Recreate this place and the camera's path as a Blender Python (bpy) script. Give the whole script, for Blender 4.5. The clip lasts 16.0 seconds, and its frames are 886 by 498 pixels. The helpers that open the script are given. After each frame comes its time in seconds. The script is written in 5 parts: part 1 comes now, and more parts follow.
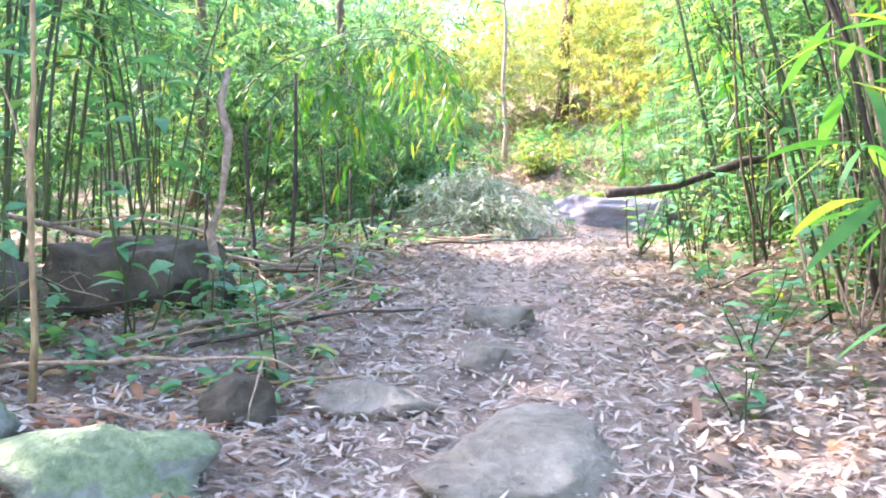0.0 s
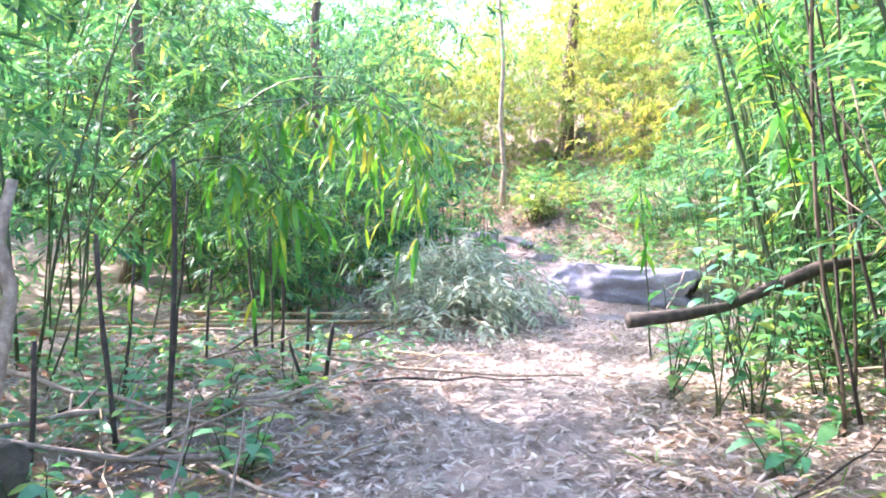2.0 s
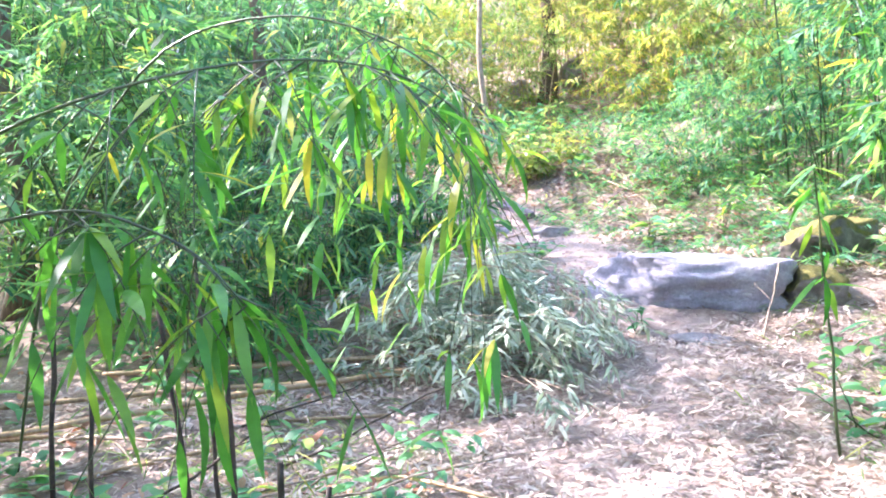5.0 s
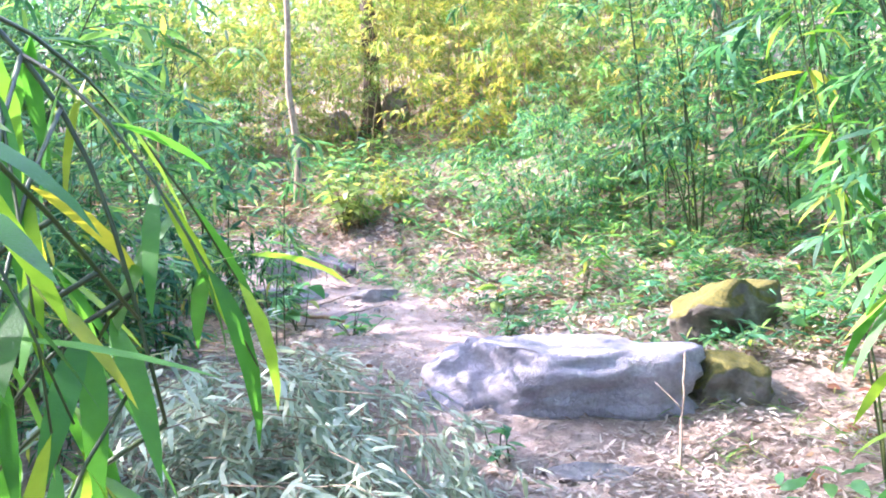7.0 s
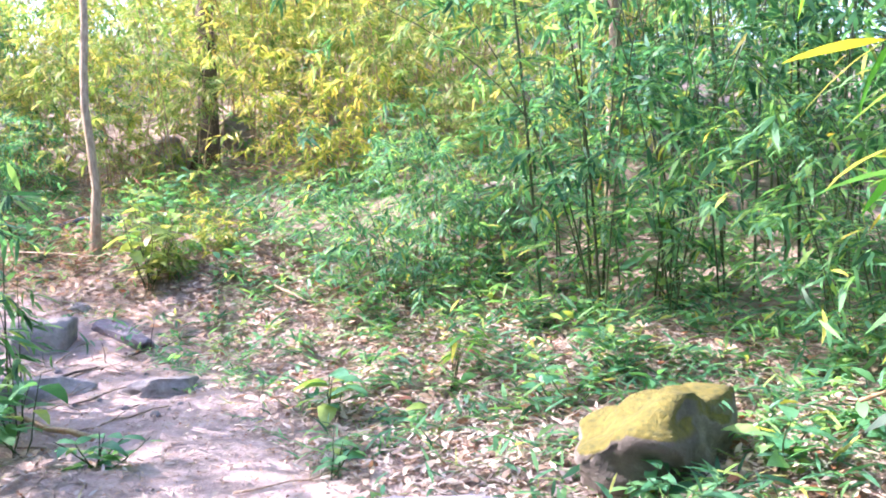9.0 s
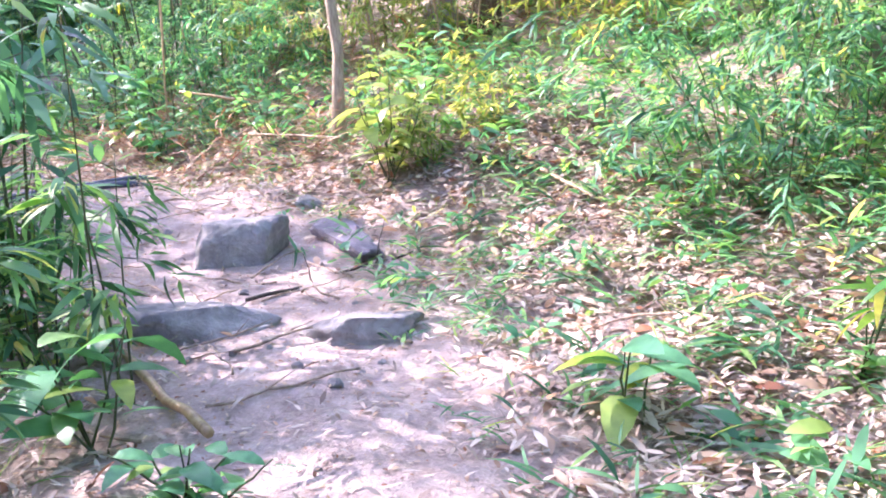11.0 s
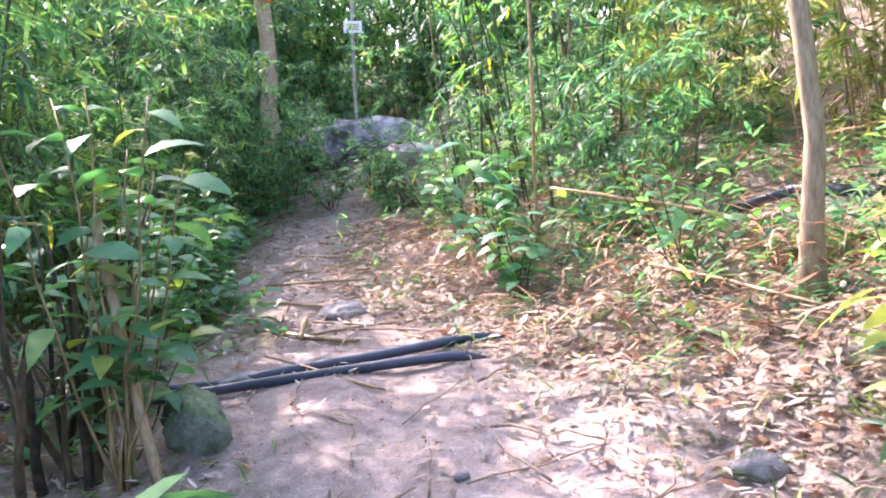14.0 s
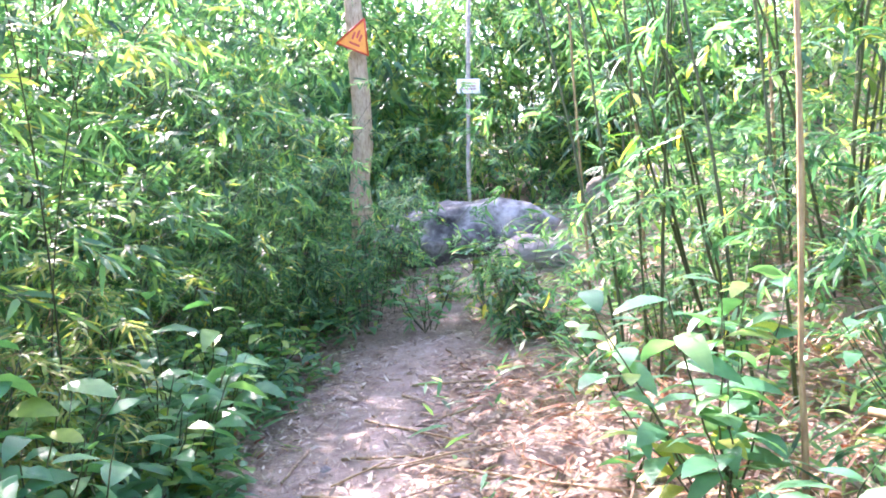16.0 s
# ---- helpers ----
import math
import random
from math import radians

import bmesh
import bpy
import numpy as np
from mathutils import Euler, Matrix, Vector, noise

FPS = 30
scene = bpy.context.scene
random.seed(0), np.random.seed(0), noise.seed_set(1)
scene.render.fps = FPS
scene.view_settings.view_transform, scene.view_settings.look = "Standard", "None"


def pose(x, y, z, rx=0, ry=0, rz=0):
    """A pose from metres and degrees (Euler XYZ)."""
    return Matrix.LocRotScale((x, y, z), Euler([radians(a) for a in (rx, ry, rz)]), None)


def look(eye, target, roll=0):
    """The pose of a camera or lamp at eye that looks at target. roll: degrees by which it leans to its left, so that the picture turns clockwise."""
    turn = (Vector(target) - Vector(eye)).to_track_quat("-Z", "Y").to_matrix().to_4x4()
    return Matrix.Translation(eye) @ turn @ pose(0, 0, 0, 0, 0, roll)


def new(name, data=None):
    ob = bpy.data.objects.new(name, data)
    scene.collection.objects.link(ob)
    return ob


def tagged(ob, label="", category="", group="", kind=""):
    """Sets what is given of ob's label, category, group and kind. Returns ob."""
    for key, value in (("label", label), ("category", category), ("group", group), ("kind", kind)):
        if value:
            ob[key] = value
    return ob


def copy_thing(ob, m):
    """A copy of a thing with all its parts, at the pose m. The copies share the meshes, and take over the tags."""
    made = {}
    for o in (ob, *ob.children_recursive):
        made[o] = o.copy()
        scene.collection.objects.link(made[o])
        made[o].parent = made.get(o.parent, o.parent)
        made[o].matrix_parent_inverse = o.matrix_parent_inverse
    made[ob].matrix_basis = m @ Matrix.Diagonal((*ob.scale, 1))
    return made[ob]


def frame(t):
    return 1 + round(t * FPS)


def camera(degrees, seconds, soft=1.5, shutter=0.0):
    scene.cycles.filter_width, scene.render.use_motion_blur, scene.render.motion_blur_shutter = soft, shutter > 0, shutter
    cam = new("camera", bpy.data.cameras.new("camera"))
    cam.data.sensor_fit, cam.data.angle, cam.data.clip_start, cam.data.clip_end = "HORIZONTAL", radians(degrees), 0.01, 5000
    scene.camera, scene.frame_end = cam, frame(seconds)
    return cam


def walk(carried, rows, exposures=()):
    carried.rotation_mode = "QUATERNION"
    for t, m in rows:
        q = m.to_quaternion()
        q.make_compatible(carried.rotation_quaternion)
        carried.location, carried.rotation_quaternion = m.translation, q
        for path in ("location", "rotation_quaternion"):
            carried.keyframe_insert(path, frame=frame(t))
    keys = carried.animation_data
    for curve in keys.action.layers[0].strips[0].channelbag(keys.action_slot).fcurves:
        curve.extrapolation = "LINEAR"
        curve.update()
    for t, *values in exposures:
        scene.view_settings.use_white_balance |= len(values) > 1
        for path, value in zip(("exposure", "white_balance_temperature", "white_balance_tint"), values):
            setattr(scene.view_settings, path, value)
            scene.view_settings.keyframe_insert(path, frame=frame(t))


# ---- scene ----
cam = camera(53.4, 16.0, soft=1.9)
PATH = [
    (0, (0.397, 0.482, 1.191), (0.214, 2.468, 1.043), 0.7),
    (0.5, (0.423, 0.733, 1.452), (0.239, 2.718, 1.288), -1.1),
    (1, (0.398, 1.07, 1.479), (0.224, 3.056, 1.319), -0.3),
    (1.5, (0.376, 1.67, 1.726), (0.173, 3.655, 1.578), -0.1),
    (2, (0.488, 2.364, 1.722), (0.291, 4.351, 1.611), 0.5),
    (2.5, (0.321, 2.75, 1.818), (0.065, 4.728, 1.658), -0.3),
    (3, (0.11, 3.072, 1.942), (-0.212, 5.033, 1.715), -0.9),
    (3.2, (0.097, 3.218, 1.951), (-0.237, 5.175, 1.708), -0.8),
    (5.3, (-0.176, 5.166, 2.083), (-0.198, 7.15, 1.826), -2.1),
    (5.5, (-0.163, 5.37, 2.09), (-0.14, 7.351, 1.817), -1.6),
    (6, (-0.052, 5.844, 2.0), (0.062, 7.82, 1.716), -0.9),
    (6.5, (0.003, 6.387, 1.968), (0.218, 8.36, 1.721), -1.5),
    (7, (0.041, 6.996, 2.081), (0.343, 8.964, 1.896), -2.3),
    (7.5, (0.147, 7.574, 2.158), (0.595, 9.522, 2.089), -1.5),
    (8, (0.256, 8.075, 2.116), (0.867, 9.979, 2.093), -2.0),
    (8.2, (0.33, 8.266, 2.147), (0.982, 10.157, 2.113), -2.3),
    (10.3, (1.336, 10.674, 1.883), (1.547, 12.642, 1.593), -1.1),
    (10.5, (1.294, 10.91, 1.842), (1.43, 12.881, 1.531), -1.7),
    (11, (1.218, 11.624, 1.852), (1.109, 13.594, 1.523), -2.7),
    (11.5, (1.241, 12.383, 1.854), (0.904, 14.335, 1.58), -3.1),
    (12, (1.094, 13.087, 1.971), (0.507, 14.984, 1.73), -2.5),
    (12.5, (1.041, 13.45, 2.273), (0.407, 15.328, 2.002), -3.4),
    (13, (0.969, 13.782, 2.287), (0.236, 15.622, 2.013), -3.5),
    (13.5, (0.77, 14.237, 2.333), (-0.067, 16.034, 2.068), -4.4),
    (14, (0.447, 14.802, 2.382), (-0.525, 16.536, 2.16), -4.5),
    (14.5, (-0.003, 15.502, 2.405), (-1.077, 17.183, 2.271), -3.0),
    (15, (-0.442, 16.216, 2.514), (-1.578, 17.862, 2.459), -3.6),
    (15.5, (-0.866, 16.851, 2.609), (-2.022, 18.483, 2.572), -3.1),
    (16, (-1.232, 17.407, 2.726), (-2.418, 19.017, 2.665), -3.1),
]
walk(cam, [(t, look(e, a, r)) for t, e, a, r in PATH], [(0, 3.55, 6200, 30), (1.5, 3.42, 5950, 29), (3, 3.35, 5800, 27), (5.5, 3.36, 5800, 28), (7, 3.2, 5750, 29), (8.2, 2.87, 5900, 30), (10.5, 3.08, 5850, 38), (12, 3.08, 5900, 38), (13.5, 2.98, 6250, 36), (14.5, 3.18, 6350, 36), (15.2, 3.48, 6250, 38), (16, 3.8, 6250, 41)])

# ---- light ----
SUN_DIR = Vector((-0.76, 0.26, 0.70)).normalized()   # towards the sun
world = bpy.data.worlds.new("sky")
scene.world = world
world.use_nodes = True
wt = world.node_tree
sky = wt.nodes.new("ShaderNodeTexSky")
sky.sky_type = "NISHITA"
sky.sun_disc = False
sky.sun_elevation = math.asin(SUN_DIR.z)
sky.sun_rotation = math.atan2(SUN_DIR.x, SUN_DIR.y)
sky.air_density, sky.dust_density = 1.0, 2.5
wt.links.new(sky.outputs[0], wt.nodes["Background"].inputs[0])
wt.nodes["Background"].inputs[1].default_value = 0.15
sun = new("sun", bpy.data.lights.new("sun", "SUN"))
sun.data.energy, sun.data.angle, sun.data.color = 3.0, radians(0.6), (1.0, 0.93, 0.80)
sun.matrix_world = look((0, 0, 0), -SUN_DIR)


# ---- materials ----
def material(name):
    m = bpy.data.materials.new(name)
    m.use_nodes = True
    return m, m.node_tree, m.node_tree.nodes["Principled BSDF"]


def node(nt, kind, **values):
    n = nt.nodes.new(kind)
    for k, v in values.items():
        n.inputs[k].default_value = v
    return n


def ramp(nt, source, stops):
    r = nt.nodes.new("ShaderNodeValToRGB")
    while len(r.color_ramp.elements) < len(stops):
        r.color_ramp.elements.new(0.5)
    for e, (at, c) in zip(r.color_ramp.elements, stops):
        e.position, e.color = at, (*c, 1)
    nt.links.new(source, r.inputs[0])
    return r


def mix(nt, fac, a, b, blend="MIX"):
    n = nt.nodes.new("ShaderNodeMix")
    n.data_type, n.blend_type = "RGBA", blend
    for value, socket in ((fac, n.inputs[0]), (a, n.inputs[6]), (b, n.inputs[7])):
        if isinstance(value, (int, float, tuple)):
            socket.default_value = value
        else:
            nt.links.new(value, socket)
    return n.outputs[2]


def place(nt, scale=(1, 1, 1)):
    t = nt.nodes.new("ShaderNodeTexCoord")
    m = node(nt, "ShaderNodeMapping", Scale=scale)
    nt.links.new(t.outputs["Object"], m.inputs[0])
    return m.outputs[0]


def grain(nt, vec, scale, detail=4, rough=0.6):
    n = node(nt, "ShaderNodeTexNoise", Scale=scale, Detail=detail, Roughness=rough)
    nt.links.new(vec, n.inputs["Vector"])
    return n.outputs[0]


def relief(nt, bsdf, height, strength, distance=0.01):
    b = node(nt, "ShaderNodeBump", Strength=strength, Distance=distance)
    nt.links.new(height, b.inputs["Height"])
    nt.links.new(b.outputs[0], bsdf.inputs["Normal"])


def leaf_material(name, stops, glow, through_share=0.4, rough=0.5, per_object=False, gloss=0.38, vary=True):
    """A leaf: coloured by each leaf's own chance, glossy above, letting light through."""
    m, nt, b = material(name)
    if per_object:
        source = nt.nodes.new("ShaderNodeObjectInfo").outputs["Random"]
    else:
        source = nt.nodes.new("ShaderNodeNewGeometry").outputs["Random Per Island"]
    col = ramp(nt, source, stops).outputs[0]
    vec = place(nt, (1, 1, 1))
    blotch = ramp(nt, grain(nt, vec, 3.0), [(0.3, (0.7, 0.75, 0.7)), (0.7, (1.15, 1.1, 1.0))]).outputs[0]
    col = mix(nt, 1.0, col, blotch, "MULTIPLY")
    if vary and not per_object:
        clump = nt.nodes.new("ShaderNodeObjectInfo").outputs["Random"]
        col = mix(nt, 1.0, col, ramp(nt, clump, [(0, (0.72, 0.86, 1.0)), (0.5, (1.0, 1.0, 1.0)), (1, (1.22, 1.08, 0.8))]).outputs[0], "MULTIPLY")
    nt.links.new(col, b.inputs["Base Color"])
    b.inputs["Roughness"].default_value = rough
    b.inputs["Specular IOR Level"].default_value = gloss
    relief(nt, b, grain(nt, vec, 90.0, 2), 0.25, 0.003)
    t = nt.nodes.new("ShaderNodeBsdfTranslucent")
    nt.links.new(mix(nt, 1.0, col, (*glow, 1), "MULTIPLY"), t.inputs[0])
    s = node(nt, "ShaderNodeMixShader", Fac=through_share)
    nt.links.new(b.outputs[0], s.inputs[1])
    nt.links.new(t.outputs[0], s.inputs[2])
    nt.links.new(s.outputs[0], nt.nodes["Material Output"].inputs[0])
    return m


def wood_material(name, stops, scale=(9, 9, 1.5), rough=0.65, bump=0.4, size=6.0):
    m, nt, b = material(name)
    vec = place(nt, scale)
    n = grain(nt, vec, size, 5)
    col = ramp(nt, n, stops).outputs[0]
    rnd = nt.nodes.new("ShaderNodeObjectInfo").outputs["Random"]
    tint = ramp(nt, rnd, [(0, (0.75, 0.75, 0.75)), (1, (1.2, 1.15, 1.05))]).outputs[0]
    nt.links.new(mix(nt, 1.0, col, tint, "MULTIPLY"), b.inputs["Base Color"])
    b.inputs["Roughness"].default_value = rough
    relief(nt, b, n, bump)
    return m


def stone_material(name, stops, moss=None, amount=0.5, fine=22.0):
    m, nt, b = material(name)
    vec = place(nt)
    n1, n2 = grain(nt, vec, 2.6, 6, 0.65), grain(nt, vec, fine, 6, 0.7)
    col = ramp(nt, n1, stops).outputs[0]
    col = mix(nt, 0.55, col, ramp(nt, n2, [(0.3, (0.55, 0.55, 0.55)), (0.68, (1.25, 1.25, 1.25))]).outputs[0], "MULTIPLY")
    if moss:
        up = nt.nodes.new("ShaderNodeSeparateXYZ")
        nt.links.new(nt.nodes.new("ShaderNodeNewGeometry").outputs["Normal"], up.inputs[0])
        add = node(nt, "ShaderNodeMath")
        add.operation = "ADD"
        nt.links.new(up.outputs[2], add.inputs[0])
        nt.links.new(grain(nt, vec, 5.0, 5), add.inputs[1])
        mask = ramp(nt, add.outputs[0], [(1.25 - amount, (0, 0, 0)), (1.45 - amount, (1, 1, 1))])
        green = ramp(nt, grain(nt, vec, 30.0, 4), [(0.3, moss[0]), (0.7, moss[1])]).outputs[0]
        col = mix(nt, mask.outputs[0], col, green)
    nt.links.new(col, b.inputs["Base Color"])
    b.inputs["Roughness"].default_value = 0.85
    tall = node(nt, "ShaderNodeMath")
    tall.operation = "ADD"
    nt.links.new(n2, tall.inputs[0])
    nt.links.new(grain(nt, vec, 8.0, 6, 0.7), tall.inputs[1])
    relief(nt, b, tall.outputs[0], 0.8, 0.035)
    return m


GREEN = [(0.0, (0.015, 0.065, 0.035)), (0.35, (0.05, 0.165, 0.10)), (0.7, (0.105, 0.265, 0.145)), (0.95, (0.20, 0.36, 0.13)), (1.0, (0.38, 0.36, 0.09))]
# bamboo leaf again, with warm sunlight put into the colour
SUN_YELLOW = [(0.0, (0.07, 0.17, 0.035)), (0.4, (0.22, 0.33, 0.085)), (0.8, (0.37, 0.42, 0.14)), (1.0, (0.48, 0.42, 0.20))]
M_BAMBOO = leaf_material("bamboo_leaf", GREEN, (2.2, 2.1, 1.1), 0.45)
M_SUNNY = leaf_material("yellow_bamboo_leaf", SUN_YELLOW, (1.8, 1.6, 1.0), 0.45)
M_BROAD = leaf_material("broad_leaf", [(0, (0.045, 0.16, 0.08)), (0.5, (0.085, 0.25, 0.13)), (0.85, (0.14, 0.32, 0.13)), (1, (0.30, 0.36, 0.08))], (2.0, 2.0, 0.9), 0.35, 0.4)
M_BROAD_ONE = leaf_material("broad_leaf_single", [(0, (0.045, 0.17, 0.09)), (0.5, (0.085, 0.26, 0.15)), (0.85, (0.14, 0.32, 0.15)), (1, (0.30, 0.36, 0.08))], (2.0, 2.0, 0.9), 0.35, 0.38, True)
# broad leaf with sunlight put into a paler, yellower colour
M_SUN_PALED_LEAF = leaf_material("pale_leaf", [(0, (0.16, 0.28, 0.07)), (0.5, (0.30, 0.40, 0.12)), (1, (0.46, 0.50, 0.24))], (1.8, 1.7, 0.9), 0.4, 0.45, True)
M_NEAR_LEAF = leaf_material("hanging_leaf", [(0, (0.035, 0.15, 0.03)), (0.6, (0.07, 0.23, 0.04)), (0.9, (0.20, 0.31, 0.04)), (1, (0.38, 0.34, 0.05))], (2.2, 2.1, 0.9), 0.45, 0.38, True)
M_DRY = leaf_material("withered_leaf", [(0, (0.20, 0.27, 0.20)), (0.5, (0.36, 0.43, 0.35)), (1, (0.52, 0.55, 0.46))], (1.3, 1.3, 1.1), 0.3, 0.6, vary=False)
M_LITTER = leaf_material("fallen_leaf", [(0, (0.16, 0.11, 0.095)), (0.3, (0.31, 0.25, 0.23)), (0.7, (0.43, 0.36, 0.335)), (1, (0.55, 0.49, 0.46))], (1.2, 1.0, 0.8), 0.15, 0.6, gloss=0.4, vary=False)
M_BROWN = leaf_material("brown_fallen_leaf", [(0, (0.12, 0.045, 0.025)), (0.4, (0.28, 0.12, 0.065)), (0.8, (0.42, 0.24, 0.14)), (1, (0.5, 0.36, 0.24))], (1.3, 0.9, 0.7), 0.2, 0.55, vary=False)
M_TAN_LEAF = leaf_material("tan_fallen_leaf", [(0, (0.20, 0.12, 0.09)), (0.35, (0.36, 0.25, 0.19)), (0.75, (0.50, 0.39, 0.31)), (1, (0.62, 0.52, 0.42))], (1.3, 1.0, 0.75), 0.2, 0.6, gloss=0.4, vary=False)
M_GRASS = leaf_material("grass_blade", [(0, (0.05, 0.14, 0.03)), (0.6, (0.12, 0.24, 0.06)), (1, (0.36, 0.36, 0.16))], (1.8, 1.8, 0.9), 0.35, 0.5)
M_CULM = wood_material("green_cane", [(0.3, (0.018, 0.03, 0.010)), (0.55, (0.042, 0.065, 0.018)), (0.8, (0.11, 0.11, 0.04))], (6, 6, 2), 0.4, 0.1)
M_TANCANE = wood_material("tan_cane", [(0.3, (0.17, 0.10, 0.05)), (0.55, (0.30, 0.21, 0.11)), (0.8, (0.42, 0.32, 0.18))], (6, 6, 2), 0.5, 0.15)
M_TWIG = wood_material("dry_twig", [(0.25, (0.12, 0.08, 0.055)), (0.5, (0.26, 0.19, 0.14)), (0.8, (0.45, 0.37, 0.29))], (5, 5, 5), 0.75)
M_DARKWOOD = wood_material("dark_wood", [(0.25, (0.014, 0.010, 0.008)), (0.5, (0.04, 0.028, 0.02)), (0.8, (0.10, 0.075, 0.055))], (4, 4, 4), 0.8)
M_BARK = wood_material("pale_bark", [(0.25, (0.16, 0.11, 0.07)), (0.5, (0.33, 0.25, 0.17)), (0.8, (0.48, 0.40, 0.30))], (7, 7, 2.0), 0.8)
M_BARK_DARK = wood_material("dark_bark", [(0.25, (0.035, 0.024, 0.016)), (0.5, (0.10, 0.07, 0.045)), (0.8, (0.20, 0.15, 0.10))], (6, 6, 1.5), 0.85)
M_STONE = stone_material("grey_stone", [(0.3, (0.14, 0.128, 0.13)), (0.5, (0.25, 0.23, 0.23)), (0.75, (0.38, 0.355, 0.355))])
M_TAN_STONE = stone_material("tan_stone", [(0.3, (0.13, 0.11, 0.085)), (0.5, (0.24, 0.205, 0.16)), (0.75, (0.36, 0.32, 0.26))], ((0.12, 0.13, 0.07), (0.22, 0.22, 0.13)), 0.12)
M_PURPLE = stone_material("purple_grey_stone", [(0.3, (0.20, 0.185, 0.215)), (0.5, (0.31, 0.285, 0.33)), (0.75, (0.43, 0.41, 0.45))], None, 0.5, 35.0)
M_SLAB = stone_material("dark_purple_stone", [(0.3, (0.10, 0.09, 0.115)), (0.5, (0.18, 0.16, 0.195)), (0.75, (0.28, 0.26, 0.30))], None, 0.5, 35.0)
M_SPECKLED = stone_material("speckled_grey_stone", [(0.38, (0.05, 0.05, 0.055)), (0.5, (0.17, 0.165, 0.17)), (0.62, (0.44, 0.42, 0.43))], None, 0.5, 9.0)
M_MOSSY = stone_material("mossy_stone", [(0.3, (0.06, 0.05, 0.04)), (0.5, (0.14, 0.12, 0.10)), (0.75, (0.30, 0.27, 0.24))], ((0.06, 0.062, 0.012), (0.18, 0.145, 0.022)), 0.5)
M_LICHEN = stone_material("lichen_stone", [(0.3, (0.07, 0.09, 0.07)), (0.5, (0.17, 0.20, 0.16)), (0.75, (0.36, 0.40, 0.35))], ((0.10, 0.15, 0.07), (0.23, 0.29, 0.17)), 0.35)
M_DARKSTONE = stone_material("dark_stone", [(0.3, (0.035, 0.026, 0.018)), (0.5, (0.085, 0.066, 0.044)), (0.75, (0.17, 0.135, 0.095))], ((0.05, 0.07, 0.02), (0.10, 0.11, 0.04)), 0.2)


def plain(name, colour, rough, spots=0.35, metal=0.0):
    m, nt, b = material(name)
    n = grain(nt, place(nt), 14.0, 5)
    lo = tuple(c * (1 - spots) for c in colour)
    nt.links.new(ramp(nt, n, [(0.3, lo), (0.65, colour)]).outputs[0], b.inputs["Base Color"])
    b.inputs["Roughness"].default_value, b.inputs["Metallic"].default_value = rough, metal
    relief(nt, b, n, 0.15, 0.003)
    return m


M_PIPE = plain("black_plastic", (0.045, 0.055, 0.09), 0.42)
M_ORANGE = plain("orange_paint", (0.85, 0.30, 0.02), 0.45, 0.15)
M_RED = plain("red_paint", (0.55, 0.05, 0.02), 0.5, 0.2)
M_WHITE = plain("white_paint", (0.78, 0.75, 0.76), 0.5, 0.12)
M_PINK = plain("faded_print", (0.50, 0.22, 0.25), 0.6, 0.2)
M_POST = plain("grey_post_paint", (0.45, 0.42, 0.38), 0.7, 0.5)
M_HOLE = plain("black_droppings", (0.02, 0.016, 0.014), 0.7)

# the ground: litter-strewn soil that turns to bare sand along the trodden way
M_GROUND, nt, b = material("forest_soil")
vec = place(nt)
big, mid, fine = grain(nt, vec, 0.55, 4), grain(nt, vec, 7.0, 6, 0.7), grain(nt, vec, 60.0, 4, 0.7)
soil = ramp(nt, mid, [(0.3, (0.16, 0.11, 0.085)), (0.5, (0.29, 0.22, 0.175)), (0.7, (0.40, 0.32, 0.265))]).outputs[0]
sand = ramp(nt, mid, [(0.25, (0.24, 0.175, 0.155)), (0.5, (0.38, 0.295, 0.27)), (0.75, (0.49, 0.41, 0.385))]).outputs[0]
worn = nt.nodes.new("ShaderNodeAttribute")
worn.attribute_name = "worn"
col = mix(nt, worn.outputs["Fac"], soil, sand)
col = mix(nt, 0.5, col, ramp(nt, fine, [(0.3, (0.55, 0.52, 0.5)), (0.65, (1.2, 1.2, 1.2))]).outputs[0], "MULTIPLY")
nt.links.new(mix(nt, 0.35, col, ramp(nt, big, [(0.35, (0.7, 0.68, 0.65)), (0.65, (1.2, 1.2, 1.2))]).outputs[0], "MULTIPLY"), b.inputs["Base Color"])
b.inputs["Roughness"].default_value = 0.95
both = node(nt, "ShaderNodeMath")
both.operation = "ADD"
nt.links.new(fine, both.inputs[0])
nt.links.new(mid, both.inputs[1])
relief(nt, b, both.outputs[0], 0.8, 0.025)


# ---- the lie of the land ----
WAY_Y = (-20, 0, 4, 7, 9.5, 11.6, 13, 14, 15.4, 17, 18.5, 19.4, 20.7, 21.7, 22.8, 23.7, 25, 40)
WAY_X = (0.3, 0.3, 0.35, 0.45, 0.5, 1.2, 1.05, 0.75, 0.35, -0.45, -2.0, -2.9, -4.4, -4.95, -5.6, -5.95, -6.8, -14)
UP_Y = (-20, -3, 1, 3, 4.6, 7, 9.5, 11.3, 11.9, 14, 16.4, 17.4, 18.2, 21, 23, 26, 34, 60)
UP_Z = (-1.0, -0.25, 0.0, 0.26, 0.46, 0.66, 0.56, 0.56, 0.78, 0.79, 0.89, 1.08, 1.24, 1.34, 1.62, 2.35, 3.8, 8.0)


def way_x(y):
    return np.interp(y, WAY_Y, WAY_X)


